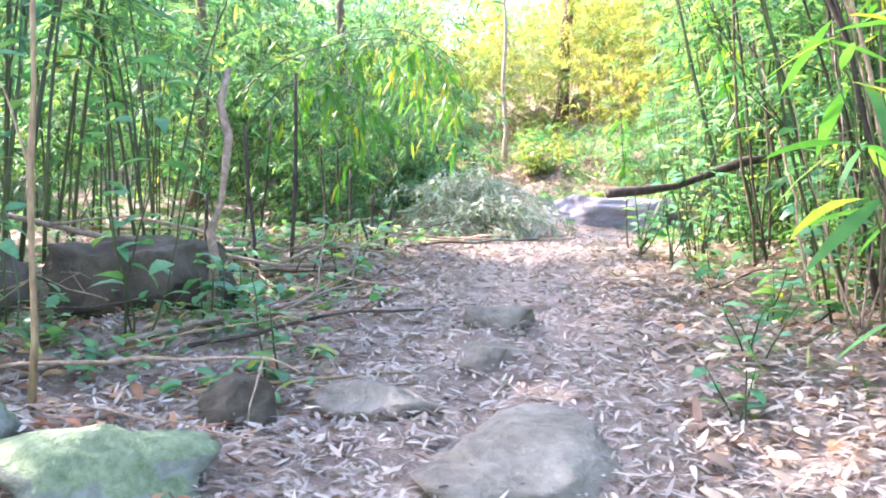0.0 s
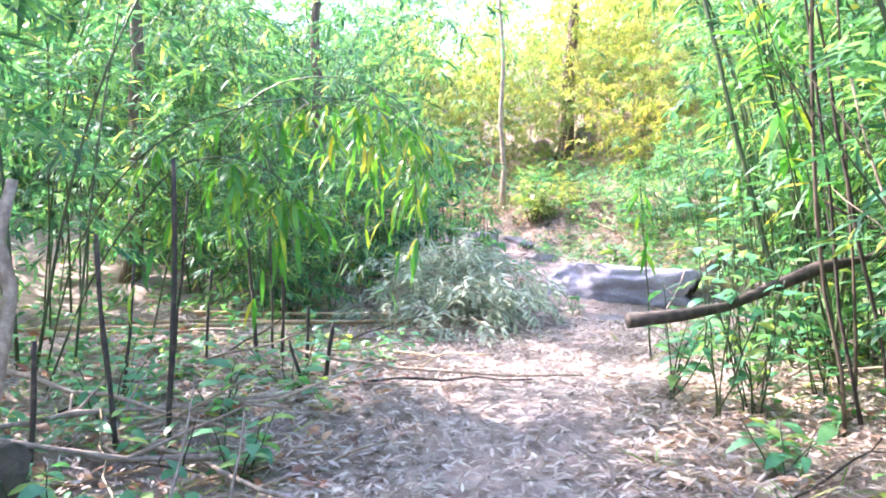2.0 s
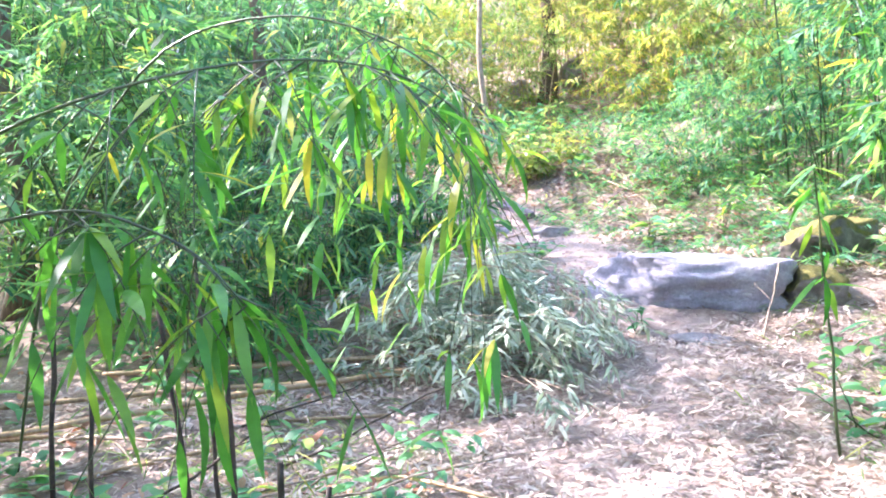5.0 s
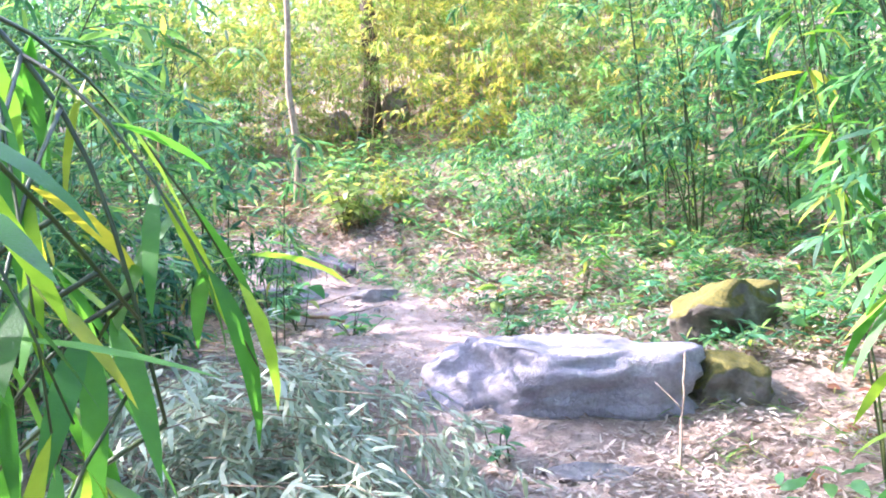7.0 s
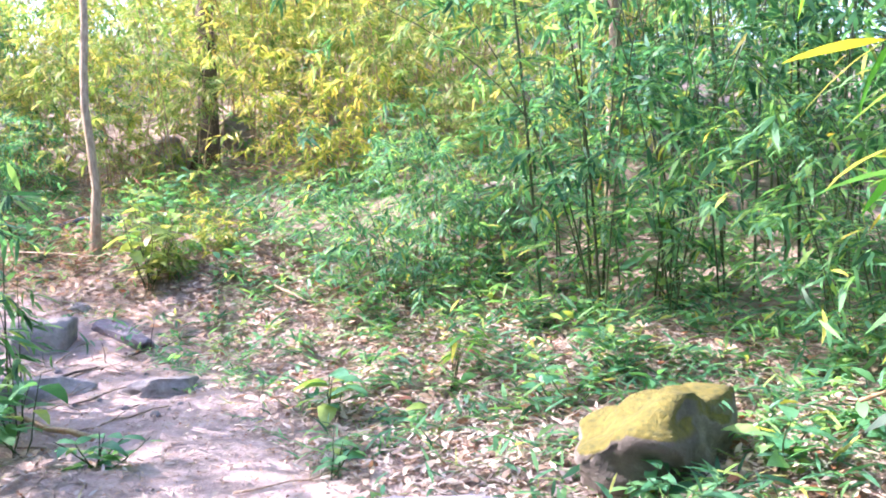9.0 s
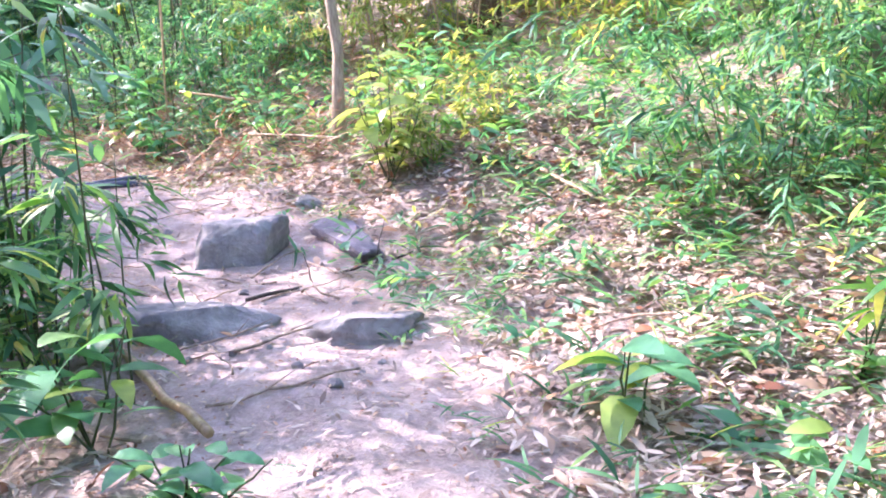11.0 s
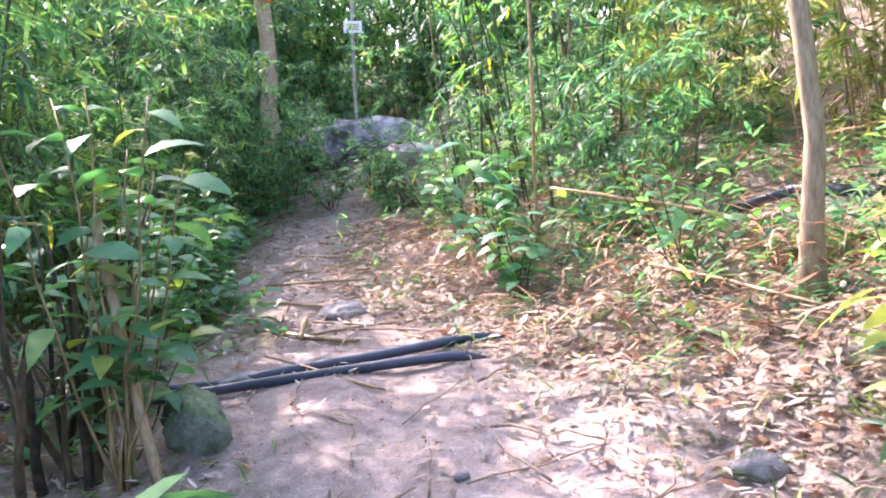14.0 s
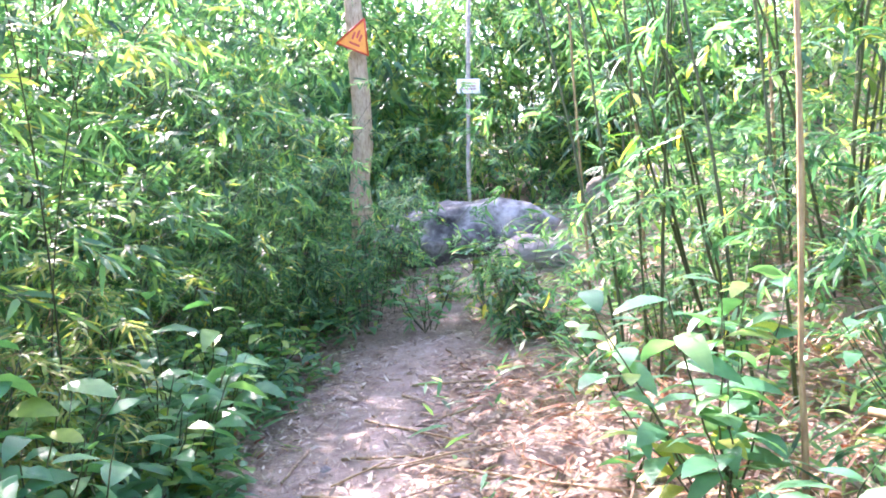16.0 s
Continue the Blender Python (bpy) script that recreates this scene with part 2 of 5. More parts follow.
def ground_z(x, y):
    x, y = np.asarray(x, float), np.asarray(y, float)
    z = (np.interp(y - 0.25, UP_Y, UP_Z) + np.interp(y + 0.25, UP_Y, UP_Z) + np.interp(y, UP_Y, UP_Z)) / 3
    d = x - way_x(y)
    right = np.interp(y, (-5, 6, 12, 16, 22, 40), (0.03, 0.05, 0.13, 0.19, 0.20, 0.25))
    z = z + right * np.clip(d - 1.4, 0, 14) + 0.035 * np.clip(-d - 2.5, 0, 30)
    rough = np.clip(np.abs(d) - 0.3, 0, 1)
    z = z + rough * (0.035 * np.sin(2.1 * x + 1.3 * y) + 0.03 * np.sin(3.7 * y - 2.2 * x + 1) + 0.02 * np.sin(6.3 * x + 0.7) * np.sin(5.1 * y))
    return z + 0.012 * np.sin(7.7 * x + 4.1 * y) + 0.010 * np.sin(11.3 * y - 5.9 * x)


def worn_at(x, y):
    """How bare the trodden ground is, 0 to 1."""
    d = np.abs(x - way_x(y))
    width = np.interp(y, (0, 5, 9, 11.5, 13, 14.5, 16, 18, 19.3, 21, 24), (0.25, 0.3, 0.4, 0.45, 0.5, 0.75, 1.4, 1.5, 0.75, 0.38, 0.25))
    share = np.interp(y, (0, 4, 5.5, 8, 9, 11.5, 13, 16, 18.5, 20, 22), (0.1, 0.2, 0.55, 0.5, 0.3, 0.4, 0.95, 1, 0.9, 0.6, 0.5))
    return np.clip(1.6 - d / width, 0, 1) * share


def mesh_arrays(name, verts, tris, mat, smooth=True):
    me = bpy.data.meshes.new(name)
    verts, tris = np.asarray(verts, np.float32), np.asarray(tris, np.int32)
    me.vertices.add(len(verts))
    me.vertices.foreach_set("co", verts.ravel())
    me.loops.add(tris.size)
    me.loops.foreach_set("vertex_index", tris.ravel())
    me.polygons.add(len(tris))
    me.polygons.foreach_set("loop_start", np.arange(len(tris), dtype=np.int32) * tris.shape[1])
    me.polygons.foreach_set("use_smooth", np.full(len(tris), smooth))
    me.materials.append(mat)
    me.update(calc_edges=True)
    return me


def part(name, me, parent, label=""):
    ob = new(name, me)
    ob.parent = parent
    return tagged(ob, label)


def thing(name, label, category, group="", at=(0, 0, 0), kind=""):
    ob = new(name)
    ob.empty_display_size = 0.1
    ob.location = at
    return tagged(ob, label, category, group, kind)


def sheet():
    xs = np.concatenate([-np.geomspace(300, 9, 24), np.arange(-8.8, 8.81, 0.13), np.geomspace(9, 300, 24)])
    ys = np.concatenate([-np.geomspace(300, 3, 20), np.arange(-2.8, 27, 0.13), 27 + np.geomspace(0.3, 300, 30)])
    gx, gy = np.meshgrid(xs, ys)
    verts = np.stack([gx, gy, ground_z(gx, gy)], -1).reshape(-1, 3)
    w, h = len(xs), len(ys)
    i = (np.arange(h - 1)[:, None] * w + np.arange(w - 1)[None, :]).ravel()
    me = mesh_arrays("ground", verts, np.stack([i, i + 1, i + w + 1, i + w], 1), M_GROUND)
    at = me.attributes.new("worn", "FLOAT", "POINT")
    at.data.foreach_set("value", worn_at(verts[:, 0], verts[:, 1]).astype(np.float32))
    return tagged(new("ground", me), "sandy forest floor strewn with fallen bamboo leaves", "ground", kind="structure")


sheet()


# ---- shapes ----
def unit(v):
    return v / np.maximum(np.linalg.norm(v, axis=-1, keepdims=True), 1e-9)


def blades(p, d, n, length, width, droop, profile=((0.3, 1.0), (0.68, 0.75))):
    """Leaves as narrow folded blades: rows of base p, way d, upper side n, length, width and droop."""
    d = unit(d)
    s = unit(np.cross(d, n))
    n = np.cross(s, d)
    length, width, droop = (np.asarray(a, float)[:, None] for a in (length, width, droop))
    rows = [p]
    for u, w in profile:
        mid = p + d * length * u - n * droop * length * u * u
        rows += [mid - s * width * w / 2 + n * width * 0.18 * w, mid + s * width * w / 2 + n * width * 0.18 * w]
    rows.append(p + d * length * 0.97 - n * droop * length)
    k = len(rows)
    verts = np.stack(rows, 1).reshape(-1, 3)
    tris = [(0, 2, 1)]
    for j in range(len(profile) - 1):
        a = 1 + 2 * j
        tris += [(a, a + 1, a + 3), (a, a + 3, a + 2)]
    tris.append((k - 3, k - 2, k - 1))
    tris = (np.array(tris)[None] + (np.arange(len(p)) * k)[:, None, None]).reshape(-1, 3)
    return verts, tris


OVATE = ((0.15, 0.6), (0.4, 1.0), (0.68, 0.8), (0.88, 0.36))


def tubes(lines, sides=5, ends=True):
    """Round stems along polylines: a list of (points, radii)."""
    vs, ts, base = [], [], 0
    ring = np.linspace(0, 2 * math.pi, sides, endpoint=False)
    for pts, radii in lines:
        pts, radii = np.asarray(pts, float), np.asarray(radii, float)
        t = unit(np.gradient(pts, axis=0))
        ref = np.where(np.abs(t[:, 2:3]) > 0.9, np.array([[1.0, 0, 0]]), np.array([[0, 0, 1.0]]))
        a = unit(np.cross(t, ref))
        c = np.cross(t, a)
        k = len(pts)
        v = pts[:, None] + radii[:, None, None] * (np.cos(ring)[None, :, None] * a[:, None] + np.sin(ring)[None, :, None] * c[:, None])
        vs += [v.reshape(-1, 3), pts[:1], pts[-1:]]
        i = (np.arange(k - 1)[:, None] * sides + np.arange(sides)[None]).ravel()
        j = (np.arange(k - 1)[:, None] * sides + (np.arange(sides)[None] + 1) % sides).ravel()
        q = np.concatenate([np.stack([i, j, j + sides], 1), np.stack([i, j + sides, i + sides], 1)])
        r = np.arange(sides)
        low = np.stack([np.full(sides, k * sides), (r + 1) % sides, r], 1)
        high = np.stack([np.full(sides, k * sides + 1), (k - 1) * sides + r, (k - 1) * sides + (r + 1) % sides], 1)
        ts.append((np.concatenate([q, low, high]) if ends else q) + base)
        base += k * sides + 2
    return np.concatenate(vs), np.concatenate(ts)


def crooked(p0, p1, count, wobble, rng, sag=0.0):
    p0, p1 = np.asarray(p0, float), np.asarray(p1, float)
    u = np.linspace(0, 1, count)[:, None]
    pts = p0 + (p1 - p0) * u
    w = np.cumsum(rng.normal(0, 1, (count, 3)), 0)
    w = (w - w[0] - (w[-1] - w[0]) * u) * wobble * np.linalg.norm(p1 - p0) / max(1, count) ** 0.5
    pts = pts + w
    pts[:, 2] -= sag * 4 * (u * (1 - u))[:, 0]
    return pts


def cane_line(height, lean, turn, arch, rng, count=17):
    """A cane that rises, leans and arches over at its top."""
    u = np.linspace(0, 1, count)
    out = lean * u + arch * u ** 3
    side = rng.normal(0, 0.02) * height * u ** 2
    pts = np.stack([out * math.cos(turn) - side * math.sin(turn), out * math.sin(turn) + side * math.cos(turn),
                    height * (u - 0.16 * (arch / max(height, 1)) * u ** 4)], 1)
    return pts


def cane_radii(count, r, rng):
    u = np.linspace(0, 1, count)
    return r * (1 - 0.72 * u) * (1 + 0.16 * (np.arange(count) % 2))


def spray(origin, way, reach, rng, twig_r, leaf, leaves, hang):
    """One leafy side branch: its stem and its leaves, in fans that hang at the tips."""
    count = 3
    u = np.linspace(0, 1, count)[:, None]
    pts = origin + way * reach * u
    pts[:, 2] -= (hang * reach * u ** 2)[:, 0]
    pts += rng.normal(0, 0.02 * reach, pts.shape) * u
    n = leaves
    at = rng.uniform(0.25, 1.0, n) ** 0.7
    p = np.stack([np.interp(at, u[:, 0], pts[:, i]) for i in range(3)], 1)
    p += rng.normal(0, 0.018, p.shape)
    turn = rng.uniform(0, 2 * math.pi, n)
    side = np.stack([np.cos(turn), np.sin(turn), np.zeros(n)], 1)
    d = unit(way[None] * 0.7 + side * 0.75 + np.array([0, 0, -1.0]) * (rng.uniform(0.0, 1.0, n) * (0.35 + hang))[:, None])
    nn = unit(np.array([0, 0, 1.0]) + rng.normal(0, 0.35, (n, 3)))
    length = leaf * rng.uniform(0.65, 1.25, n)
    return (pts, np.linspace(twig_r, twig_r * 0.35, count)), (p, d, nn, length, length * rng.uniform(0.13, 0.19, n), rng.uniform(0.05, 0.4, n))


def leaf_mesh(name, sets, mat, profile=((0.3, 1.0), (0.68, 0.75))):
    cols = [np.concatenate([s[i] for s in sets]) for i in range(6)]
    v, t = blades(*cols, profile=profile)
    return mesh_arrays(name, v, t, mat)


def bamboo(seed, label, canes, height, spread, rng_low, sprays, leaves, leaf=0.185, leaf_mat=None, cane_mat=None, radius=0.014, arch=0.5, group="bamboo clumps of the forest", reach=0.8, lean=0.12):
    """A bamboo clump: single canes, their side branches, and the leaves."""
    rng = np.random.RandomState(seed)
    clump = thing("bamboo_clump", label, "bamboo", group)
    twigs, sets = [], []
    for _ in range(canes):
        a, r = rng.uniform(0, 2 * math.pi), spread * rng.uniform(0, 1) ** 0.7
        root = np.array([r * math.cos(a), r * math.sin(a), -0.06])
        h = height * rng.uniform(0.6, 1.1)
        out = a + rng.normal(0, 0.7)
        pts = root + cane_line(h, lean * h * rng.uniform(0.2, 1.4), out, arch * h * rng.uniform(0.2, 0.9), rng)
        v, t = tubes([(pts, cane_radii(len(pts), radius * rng.uniform(0.6, 1.15), rng))], 5)
        part("culm", mesh_arrays("culm", v, t, cane_mat or M_CULM), clump)
        for _ in range(sprays):
            u = rng.uniform(rng_low, 1.0)
            o = np.array([np.interp(u, np.linspace(0, 1, len(pts)), pts[:, i]) for i in range(3)])
            turn = rng.uniform(0, 2 * math.pi)
            w = unit(np.array([math.cos(turn), math.sin(turn), rng.uniform(-0.1, 0.8)]))
            tw, ls = spray(o, w, reach * rng.uniform(0.5, 1.2), rng, 0.0035, leaf, leaves, rng.uniform(0.15, 0.7))
            twigs.append(tw)
            sets.append(ls)
    v, t = tubes(twigs, 3, False)
    tagged(part("side_growth", mesh_arrays("side_growth", v, t, cane_mat or M_CULM), clump), kind="stuff")
    tagged(part("foliage", leaf_mesh("foliage", sets, leaf_mat or M_BAMBOO), clump), kind="stuff")
    return clump


def stand(x, y, turn=0.0, size=1.0, lift=0.0):
    return Matrix.Translation((x, y, float(ground_z(x, y)) + lift)) @ pose(0, 0, 0, 0, 0, turn) @ Matrix.Scale(size, 4)


def rock(name, label, mat, at, size, turn=0, seed=1, flat=0.6, cuts=7, tilt=(0, 0), lumps=0.16, group="", sub=4, block=0.0):
    """A stone: a ball cut by chance planes, then roughened."""
    rng = np.random.RandomState(seed)
    bm = bmesh.new()
    bmesh.ops.create_icosphere(bm, subdivisions=sub, radius=1.0)
    planes = [(Vector(unit(rng.normal(0, 1, 3))), rng.uniform(0.48, 0.82)) for _ in range(cuts)]
    if block:
        for axis in ((1, 0, 0), (-1, 0, 0), (0, 1, 0), (0, -1, 0), (0, 0, 1)):
            planes.append(((Vector(axis) + Vector(rng.normal(0, 0.14, 3))).normalized(), block * rng.uniform(0.9, 1.1)))
    if block:
        size = [s * 0.88 / block for s in size]
    off = Vector(rng.uniform(-50, 50, 3))
    for v in bm.verts:
        p = v.co.copy()
        for n, h in planes:
            over = p.dot(n) - h
            if over > 0:
                p -= n * over * 0.97
        q = p.normalized()
        p += q * (lumps * noise.fractal(p * 1.6 + off, 0.8, 2.1, 4) + 0.05 * noise.noise(p * 5 + off) + 0.045 * abs(noise.noise(p * 8 + off)) + 0.022 * noise.noise(p * 19 + off))
        v.co = Vector((p.x * size[0] / 2, p.y * size[1] / 2, p.z * size[2] * flat))
    me = bpy.data.meshes.new(name)
    bm.to_mesh(me)
    bm.free()
    me.polygons.foreach_set("use_smooth", [True] * len(me.polygons))
    me.materials.append(mat)
    ob = new(name, me)
    ob.matrix_world = Matrix.Translation(at) @ pose(0, 0, 0, tilt[0], tilt[1], turn)
    return tagged(ob, label, "rock", group)


def stick(name, label, p0, p1, r, mat, seed=1, wobble=0.02, sag=0.0, category="stick", group="", count=9, taper=0.6, forks=0):
    rng = np.random.RandomState(seed)
    pts = crooked(p0, p1, count, wobble, rng, sag)
    lines = [(pts, np.linspace(r, r * taper, count) * (1 + 0.12 * rng.normal(0, 1, count)))]
    span = np.linalg.norm(pts[-1] - pts[0])
    for _ in range(forks):
        o = pts[rng.randint(count // 3, count)]
        w = unit((pts[-1] - pts[0]) / span + rng.normal(0, 0.6, 3))
        lines.append((crooked(o, o + w * span * rng.uniform(0.15, 0.35), 5, 0.03, rng), np.linspace(r * 0.5, r * 0.15, 5)))
    v, t = tubes(lines, 7)
    return tagged(new(name, mesh_arrays(name, v, t, mat)), label, category, group)


def lying(x, y, lift=0.02):
    return (x, y, float(ground_z(x, y)) + lift)


# ---- bamboo: patterns, each then repeated over the forest ----
PATTERNS = {
    "tall": dict(label="tall green bamboo clump with thin dark canes", canes=10, height=6.5, spread=0.8, rng_low=0.15, sprays=15, leaves=21, radius=0.012),
    "arching": dict(label="arching green bamboo clump with drooping leafy tips", canes=9, height=5.6, spread=0.6, rng_low=0.13, sprays=17, leaves=21, arch=0.9, lean=0.2, radius=0.011),
    "bare": dict(label="bamboo clump with bare dark canes and a leafy top", canes=7, height=6.8, spread=0.5, rng_low=0.36, sprays=17, leaves=20, radius=0.017),
    "bush": dict(label="low bushy bamboo with leaves down to the ground", canes=17, height=2.7, spread=0.9, rng_low=0.10, sprays=10, leaves=20, radius=0.007, lean=0.35, arch=0.5, reach=0.65),
    "young": dict(label="three slim young bamboo canes with leafy tops", canes=3, height=2.5, spread=0.16, rng_low=0.38, sprays=7, leaves=8, arch=0.12, lean=0.04, reach=0.36, leaf=0.28, radius=0.012),
    "shoots": dict(label="small leafy bamboo bush at the sand's edge", canes=9, height=1.25, spread=0.2, rng_low=0.1, sprays=5, leaves=11, arch=0.3, lean=0.16, reach=0.3, leaf=0.21, radius=0.006),
    # added clumps; their unseen leafy tops block sun from trail and banks
    "canopy": dict(label="very tall green bamboo arching high over the trail", canes=9, height=9.0, spread=0.8, rng_low=0.42, sprays=26, leaves=22, radius=0.022, arch=0.45, lean=0.08, reach=1.0),
    "plume": dict(label="tall green bamboo clump with bare feet", canes=9, height=5.4, spread=0.7, rng_low=0.33, sprays=18, leaves=21, radius=0.012, arch=0.6),
    "thick": dict(label="dense dark green bamboo thicket", canes=14, height=4.8, spread=1.1, rng_low=0.05, sprays=15, leaves=19, leaf=0.23, radius=0.010),
}
made = {}


def grow(pattern, x, y, turn=0.0, size=1.0, yellow=False, lift=0.0):
    key = (pattern, yellow)
    m = stand(x, y, turn, size, lift)
    if key not in made:
        k = dict(PATTERNS[pattern])
        # yellow: the same clump with sunlight put into its leaf colour
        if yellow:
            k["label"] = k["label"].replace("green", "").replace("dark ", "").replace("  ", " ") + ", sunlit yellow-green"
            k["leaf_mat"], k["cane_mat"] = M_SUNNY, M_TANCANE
        made[key] = bamboo(seed=len(made) * 7 + 3, **k)
        made[key].matrix_basis = m
        return made[key]
    first = made[key]
    return plant_copy(first, m)


def plant_copy(first, m):
    inverse = Matrix.Diagonal((1 / first.scale[0], 1 / first.scale[1], 1 / first.scale[2], 1))
    return copy_thing(first, m @ inverse)


# beside the way, as it is walked
for row in (("bare", -2.9, 5.6, 20, 0.95), ("bare", -2.55, 7.3, 200, 0.8), ("tall", -3.6, 4.9, 20, 1.0), ("tall", -3.8, 8.6, 80, 1.0), ("arching", -4.3, 10.6, 130, 1.0),
            ("bush", -2.5, 12.0, 0, 1.15), ("arching", -2.6, 12.6, 300, 0.95), ("thick", -4.6, 13.0, 40, 1.0), ("tall", -3.4, 14.8, 10, 0.9),
            ("tall", -5.4, 6.6, 150, 1.1), ("tall", -4.8, 3.6, 60, 1.1), ("bush", -4.6, 8.8, 70, 0.8),
            ("thick", 3.1, 6.4, 0, 0.8), ("tall", 2.9, 6.6, 0, 0.9), ("arching", 3.2, 8.4, 30, 0.9), ("bush", 4.9, 13.2, 30, 0.8), ("thick", 6.2, 19.5, 80, 1.0), ("thick", 3.7, 7.4, 60, 0.9), ("bare", 2.6, 9.8, 170, 0.75), ("tall", 3.9, 9.4, 250, 0.9),
            ("arching", 3.6, 5.0, 120, 0.9), ("thick", 4.6, 4.0, 10, 1.0), ("arching", 4.6, 11.5, 160, 0.9),
            ("bush", 2.75, 16.6, 30, 0.62), ("bush", 3.5, 16.9, 80, 0.7), ("tall", 4.9, 14.8, 100, 0.9),
            ("young", -0.75, 15.1, 0, 1.0), ("shoots", -0.6, 14.95, 0, 0.8), ("shoots", -1.05, 15.5, 100, 1.0), ("young", -0.10, 14.62, 90, 0.6), ("young", -0.25, 13.75, 200, 0.55), ("young", -0.95, 13.4, 30, 0.75), ("shoots", -1.05, 13.2, 10, 0.9), ("shoots", -1.3, 12.5, 60, 0.9), ("young", -1.35, 12.9, 140, 0.8), ("bush", -2.1, 13.6, 140, 0.75), ("thick", -4.7, 17.3, 45, 0.7), ("thick", -5.6, 19.6, 250, 0.7),
            ("bush", -6.7, 20.3, 30, 0.7), ("thick", -7.4, 21.0, 10, 0.85), ("thick", -8.3, 22.8, 70, 0.75), ("thick", -11.0, 24.6, 170, 0.9),
            ("tall", -8.4, 20.6, 330, 1.0), ("tall", -6.2, 18.2, 30, 1.0), ("bush", -8.6, 26.6, 0, 0.8), ("arching", -3.7, 24.6, 220, 0.9), ("bare", -2.6, 23.6, 40, 0.9),
            ("bare", -4.9, 25.6, 90, 0.8), ("bush", -3.2, 23.2, 10, 0.7), ("bush", -1.4, 21.8, 20, 0.7), ("thick", -6.0, 29.0, 30, 1.1), ("thick", -10.5, 29.5, 80, 1.2),
            # clumps below y = 2 stand unseen behind the start, added to block light
            # the two 1.3-size clumps at x near -4 are added to shade the right
            ("thick", -8.2, 31.5, 140, 1.2), ("tall", 5.6, 15.6, 20, 1.1), ("arching", 6.0, 13.0, 80, 1.1), ("tall", 4.1, 15.7, 10, 0.95), ("thick", 7.0, 17.0, 80, 1.3), ("arching", 4.0, 14.9, 190, 0.8), ("tall", -3.9, 6.6, 140, 1.3), ("arching", -4.2, 4.2, 10, 1.3), ("shoots", -6.3, 24.3, 0, 0.45), ("shoots", -5.6, 24.0, 70, 0.7), ("shoots", -7.7, 25.0, 200, 0.8), ("shoots", -5.0, 23.5, 250, 0.8), ("thick", -9.6, 19.6, 200, 1.2), ("tall", -10.2, 21.4, 30, 1.2), ("thick", -10.1, 23.6, 100, 1.0), ("thick", -2.6, -1.6, 0, 1.0), ("tall", 2.7, -1.4, 60, 1.0), ("thick", 0.6, -4.6, 20, 1.2), ("thick", 4.8, 1.2, 0, 1.0), ("tall", -4.4, 0.6, 90, 1.0), ("thick", -2.8, -5.0, 90, 1.2), ("thick", 4.2, -4.0, 90, 1.2),
            ("thick", -10.6, 22.6, 120, 1.1), ("thick", -11.6, 25.4, 220, 1.1), ("thick", -12.6, 29.0, 40, 1.3), ("thick", -7.4, 29.4, 150, 1.2), ("thick", -9.2, 33.0, 250, 1.5), ("thick", -5.2, 32.6, 20, 1.4),
            # tall and arching clumps on this line are added to shade the trail
            ("thick", -13.4, 33.0, 190, 1.5), ("tall", -5.3, 17.7, 0, 1.15), ("arching", -5.1, 16.1, 60, 1.1), ("tall", -6.6, 3.4, 0, 1.2), ("arching", -6.6, 10.8, 20, 1.2),
            ("thick", 2.95, 4.5, 100, 0.62), ("arching", 2.8, 6.1, 20, 0.7), ("thick", 2.75, 8.5, 200, 0.62), ("thick", 3.3, 3.2, 40, 0.7),
            # canopy rows are set where their tops cast shade
            ("canopy", -3.3, 4.9, 0, 0.85), ("canopy", 2.4, 8.9, 70, 0.7), ("canopy", 2.9, 4.9, 150, 0.7), ("thick", 3.1, 7.3, 300, 0.75), ("arching", -1.95, 10.6, 60, 0.6), ("bush", -1.7, 11.3, 10, 0.7), ("canopy", -6.6, 18.8, 100, 0.9), ("canopy", -4.9, 6.4, 70, 1.0), ("canopy", -5.6, 14.4, 280, 1.0), ("canopy", -6.2, 17.0, 30, 1.0),
            ("thick", -6.7, 21.9, 60, 0.38), ("thick", -7.3, 23.2, 10, 0.52), ("bush", -6.9, 23.9, 70, 0.6)):
    grow(*row)
# clumps whose sunlit look is partly painted by the yellower leaves
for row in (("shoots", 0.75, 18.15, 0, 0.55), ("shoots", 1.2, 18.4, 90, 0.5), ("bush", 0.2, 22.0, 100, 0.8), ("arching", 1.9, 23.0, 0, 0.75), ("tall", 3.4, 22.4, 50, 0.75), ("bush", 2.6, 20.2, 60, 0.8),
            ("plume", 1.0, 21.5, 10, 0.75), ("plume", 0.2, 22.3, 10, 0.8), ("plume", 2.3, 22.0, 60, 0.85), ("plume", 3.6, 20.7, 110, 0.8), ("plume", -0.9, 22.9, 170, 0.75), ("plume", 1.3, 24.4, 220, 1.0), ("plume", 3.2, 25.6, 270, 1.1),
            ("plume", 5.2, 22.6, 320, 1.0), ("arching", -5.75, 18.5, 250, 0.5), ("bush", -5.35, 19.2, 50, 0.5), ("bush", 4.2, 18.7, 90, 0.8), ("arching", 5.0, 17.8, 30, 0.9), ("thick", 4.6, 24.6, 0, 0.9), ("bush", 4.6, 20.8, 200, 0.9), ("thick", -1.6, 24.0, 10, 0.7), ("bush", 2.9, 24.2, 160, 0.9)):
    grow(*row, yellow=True)

